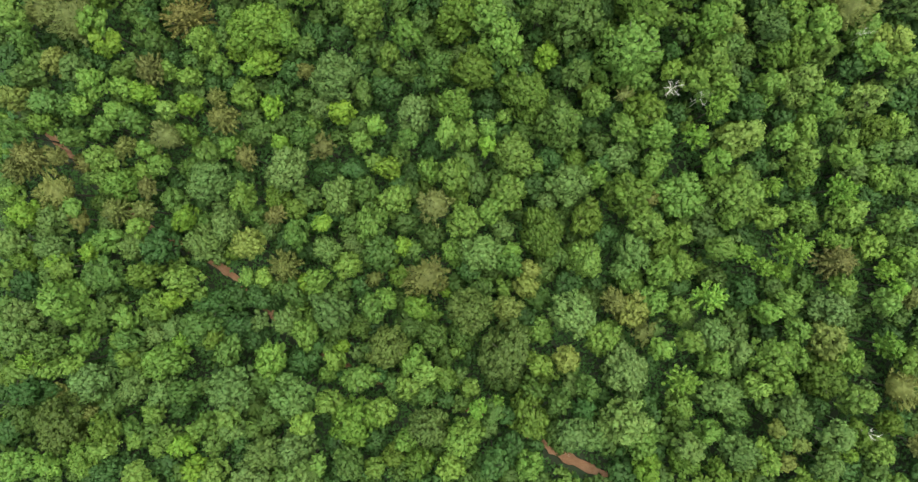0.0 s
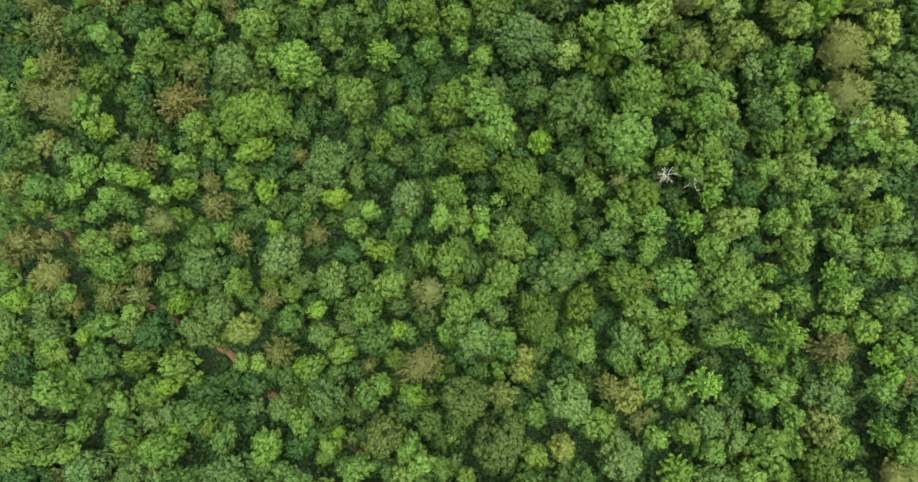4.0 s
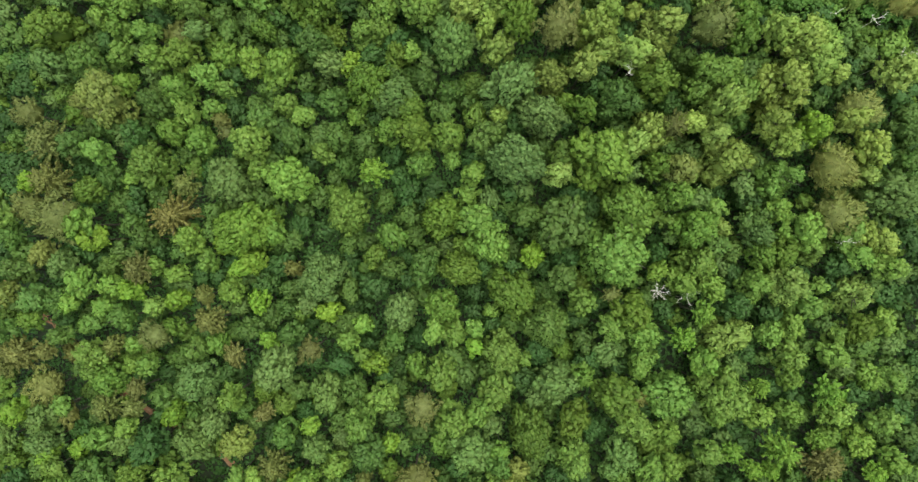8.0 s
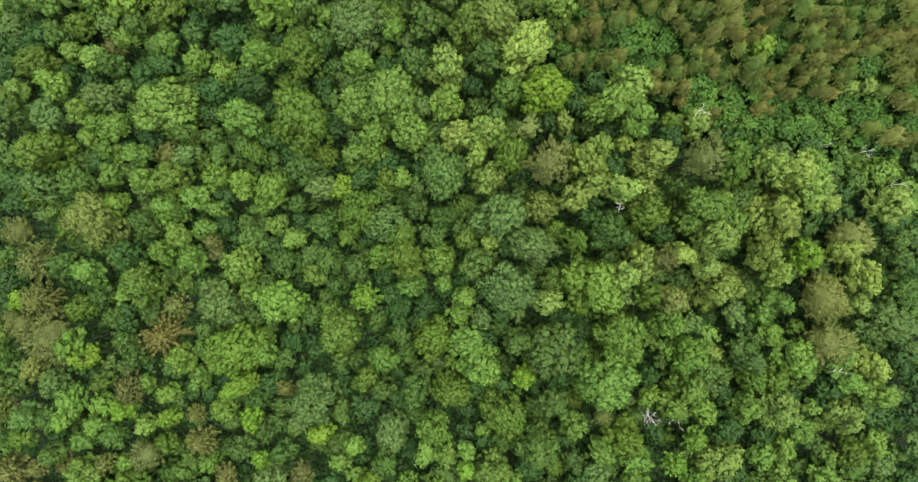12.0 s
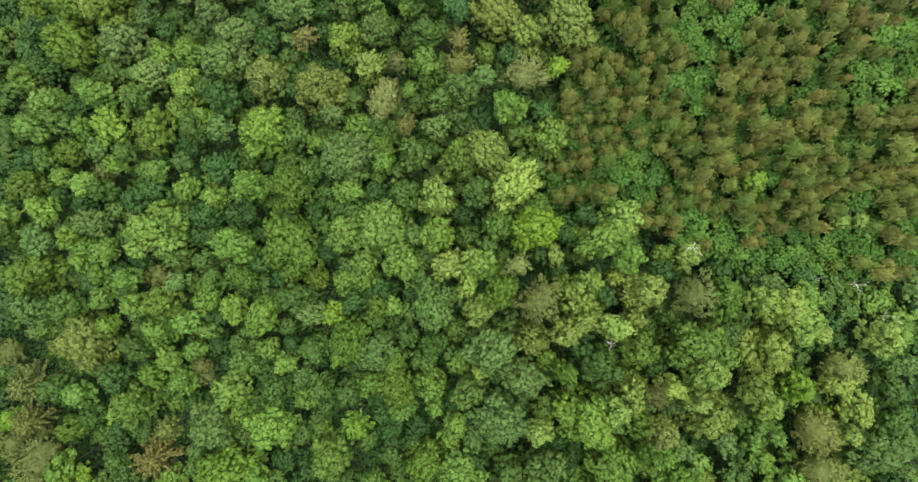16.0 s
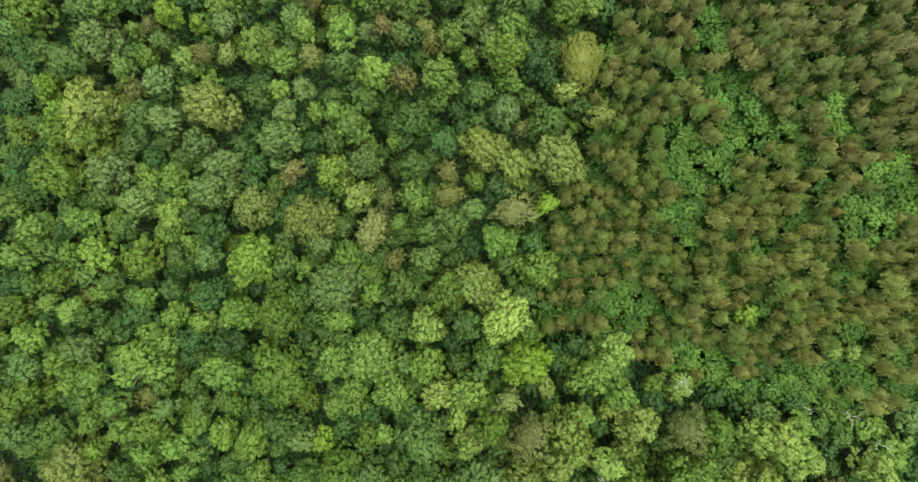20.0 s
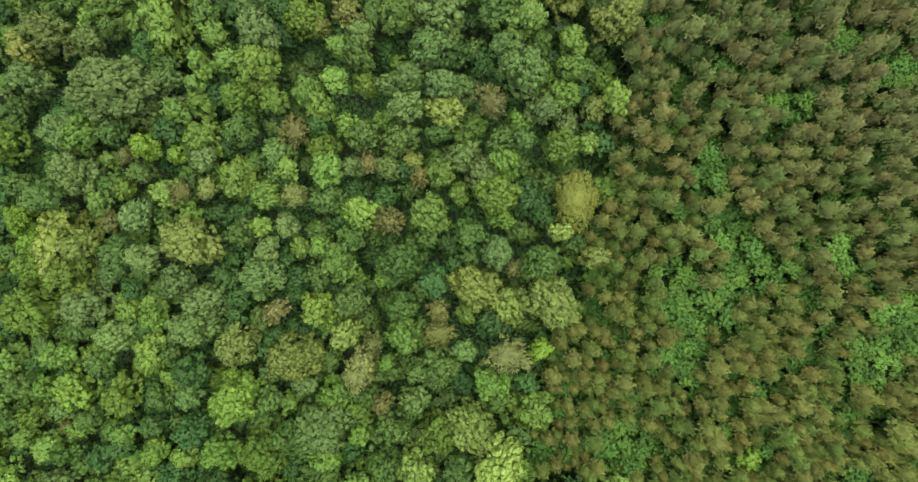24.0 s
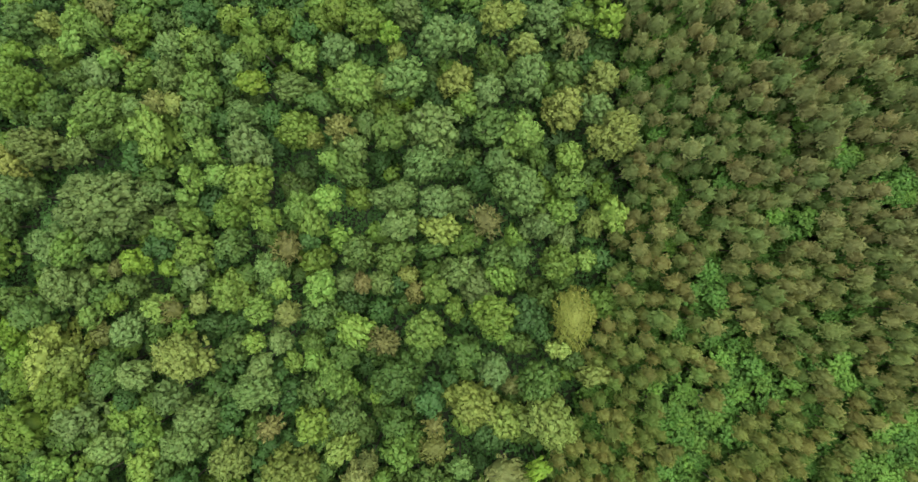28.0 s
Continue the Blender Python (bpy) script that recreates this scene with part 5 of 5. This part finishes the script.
gap(33.6, 27.3, 2.4)
gap(33.4, 12.2, 2.5)
gap(19.9, 24.5, 1.4)
gap(-11.9, -22.0, 1.0)
gap(-15.2, -21.5, 1.2)
gap(-2.8, -22.5, 0.8)
gap(-10.6, 20.1, 1.2)
gap(21.5, -4.3, 1.3)
gap(18.5, -16.9, 1.6)
gap(32.1, -16.8, 1.5)
gap(-38.5, -17.8, 1.5)
gap(-42.5, -0.9, 1.6)
gap(-15.7, -8.1, 1.0)
gap(43.4, 44.2, 1.1)
gap(11.1, 64.1, 1.9)
gap(36.6, 53.2, 1.6)
gap(-28.3, 51.4, 1.5)
gap(29.3, 38.9, 1.8)
gap(-21.9, 73.4, 1.1)
gap(13.6, 36.9, 1.3)
gap(-48.8, 111.7, 1.8)
gap(-40.9, 104.8, 1.4)
gap(-31.0, 82.4, 1.6)
gap(-21.7, 98.4, 1.1)
gap(17.5, 107.1, 0.9)
gap(44.9, 90.7, 1.1)
gap(-42.9, 121.9, 2.0)
gap(-45.7, 120.5, 1.7)
gap(-48.4, 113.0, 2.0)
gap(-47.4, 117.5, 1.5)
gap(-33.0, 113.3, 1.2)
gap(-21.8, 115.5, 1.0)
gap(-8.1, 120.4, 1.3)
gap(-2.1, 137.5, 1.0)
gap(3.7, 137.6, 0.9)
gap(17.1, 129.5, 1.0)
gap(-59.9, 15.3, 1.0)
gap(-62.8, 16.0, 1.1)
gap(-65.7, 16.8, 1.1)
gap(-33.1, -3.8, 1.1)
gap(-34.7, -4.0, 1.2)
gap(-36.3, -4.2, 1.2)
gap(-19.5, -15.2, 0.9)
gap(11.6, -27.0, 1.1)
gap(12.1, -28.2, 1.2)
gap(12.6, -29.5, 1.2)
gap(15.3, -28.3, 1.1)
gap(16.0, -29.6, 1.2)
gap(16.7, -30.9, 1.2)
gap(18.6, -29.5, 0.9)
gap(19.5, -30.9, 1.0)
gap(20.3, -32.2, 1.0)


def closing_trees():
    named, rest = 0, []
    styles = {i: [join_pieces(dome_crown(SIZES[i], SIZES[i] * 2.2, tree_height(SIZES[i]), 0.5, 10, 0.44, 3000 + 10 * i + k, 0.0, 0.25)) for k in range(3)] for i in (0, 1, 2)}
    cell = {}
    for a, b, r in PLACED:
        cell.setdefault((int(a // 6), int(b // 6)), []).append((a, b, r))

    def free(x, y, radius, share):
        cx, cy = int(x // 6), int(y // 6)
        return not any((x - a) ** 2 + (y - b) ** 2 < (share * r + 0.55 * radius) ** 2 for i in (-1, 0, 1) for j in (-1, 0, 1) for a, b, r in cell.get((cx + i, cy + j), ()))

    for radius, tries in ((1.9, 3800), (1.45, 6800), (1.05, 5200)):
        for _ in range(tries):
            x, y = rand.uniform(-72, 74), rand.uniform(-42, 150)
            r = radius * rand.uniform(0.85, 1.15)
            inner = in_plantation(x, y, 0.5)
            if inner or any((x - a) ** 2 + (y - b) ** 2 < (c + 0.3 * r) ** 2 for a, b, c in GAPS) or near_track(x, y, 0.1 + 0.1 * r) or not free(x, y, r, 0.88):
                continue
            kind = "n" if x < -35 and rand.random() < 0.05 else FILL[rand.randrange(len(FILL))]
            cell.setdefault((int(x // 6), int(y // 6)), []).append((x, y, r))
            if named < 300 and abs(x) < 60 and -30 < y < 140 and r > 1.2:
                tree(x, y, r, kind, "young_tree", "", "young trees in the gaps", 0.66, 1.0)
                named += 1
                continue
            size = min((0, 1, 2), key=lambda i: abs(SIZES[i] - r))
            s = r / SIZES[size]
            shape = styles[size][rand.randrange(3)]
            z, a = float(ground_level(x, y)) + 1.1 * extra_height(x, y) - rand.uniform(2.0, 5.0), rand.uniform(0, 6.28)
            tall = 1.0 / s
            k = rand.gauss(0.95, 0.12)
            tint = tuple(c * k for c in KINDS[kind][1])
            rest.append((*turned(shape, x, y, z, s, a, tall), tint))
    stuff_mesh("thicket", rest, "crowded small green trees filling the canopy gaps", "thicket")


def near_track(x, y, reach):
    for (x0, y0), (x1, y1) in zip(TRACK, TRACK[1:]):
        dx, dy = x1 - x0, y1 - y0
        t = max(0.0, min(1.0, ((x - x0) * dx + (y - y0) * dy) / (dx * dx + dy * dy)))
        if (x - x0 - t * dx) ** 2 + (y - y0 - t * dy) ** 2 < reach * reach:
            return True
    return False


closing_trees()

# young trees that overhang the track
tree(-20.2, -14.9, 1.00, "d", "young_tree", "", "young trees in the gaps", 0.88)
tree(-18.6, -15.6, 1.00, "g", "young_tree", "", "young trees in the gaps", 0.88)
tree(-11.5, -18.5, 1.00, "d", "young_tree", "", "young trees in the gaps", 0.88)
tree(-9.3, -19.2, 1.05, "g", "young_tree", "", "young trees in the gaps", 0.88)
tree(-4.3, -20.7, 1.20, "g", "young_tree", "", "young trees in the gaps", 0.88)
tree(-1.9, -21.4, 1.15, "d", "young_tree", "", "young trees in the gaps", 0.88)
tree(0.3, -22.0, 1.15, "g", "young_tree", "", "young trees in the gaps", 0.88)
tree(4.4, -22.9, 1.25, "g", "young_tree", "", "young trees in the gaps", 0.88)
tree(6.4, -23.5, 1.10, "d", "young_tree", "", "young trees in the gaps", 0.88)


# ---- undergrowth ----
def undergrowth():
    rng = np.random.default_rng(21)
    n = 300000
    xy = np.stack([rng.uniform(-88, 88, n), rng.uniform(-55, 165, n)], 1)
    lump = np.array([noise.noise((x * 0.22, y * 0.22, 3.0)) for x, y in xy])
    keep = (lump > -0.8) & np.array([y > 32 or not near_track(x, y, 0.9) for x, y in xy])
    xy, lump = xy[keep], lump[keep]
    z = ground_level(xy[:, 0], xy[:, 1]) + 0.4 + np.maximum(0, lump + 0.3) * 5.0 * rng.uniform(0.4, 1.0, len(xy))
    pos = np.concatenate([xy, z[:, None]], 1)
    nor = rng.standard_normal(pos.shape) * 0.4 + (0, 0, 1)
    v, f = blades(pos, nor, 0.56, 0.46, rng)
    stuff_mesh("undergrowth", [(v, f, np.repeat(unit(nor), 3, 0), (0.062, 0.140, 0.034))], "low dark green shrubs and ferns on the forest floor", "undergrowth")


undergrowth()


def clearing_shrubs():
    """Bright broadleaved bushes in the openings of the plantation and along its edge."""
    rng = np.random.default_rng(5)
    shapes = [join_pieces(dome_crown(1.3, 1.3, 2.0, 0.33, 9, 0.29, 40 + i, 0.0, 0.25, 1.3)) for i in range(4)]
    pieces = []
    spots = [(x, y) for x in np.arange(14, 76, 1.7) for y in np.arange(50, 154, 1.7)]
    for x, y in spots:
        x, y = x + rng.uniform(-0.7, 0.7), y + rng.uniform(-0.7, 0.7)
        if not in_plantation(x, y, -1.0):
            continue
        gap = any((x - a) ** 2 + (y - b) ** 2 < (r * 1.0) ** 2 for a, b, r in CLEARINGS)
        shape = shapes[rng.integers(4)]
        z = float(ground_level(x, y)) + (rng.uniform(5.4, 7.2) if gap else rng.uniform(3.6, 6.2) - 1.4 * min(1.0, max(0.0, (y - 85) / 20)))
        s, a = rng.uniform(0.75, 1.15), rng.uniform(0, 6.28)
        col = np.array((0.092, 0.176, 0.029) if rng.random() < (0.35 if gap else 0.12) else (0.060, 0.130, 0.022)) * rng.uniform(0.8, 1.2)
        pieces.append((*turned(shape, x, y, z, s, a), tuple(col)))
        pieces.append((*stem(x, y, float(ground_level(x, y)) - 0.2, z + 1.2, (0.08, 0.06, 0.03), 4), (0.09, 0.07, 0.05)))
    stuff_mesh("shrubs", pieces, "bright green broadleaved bushes between the pines", "shrubs")


clearing_shrubs()
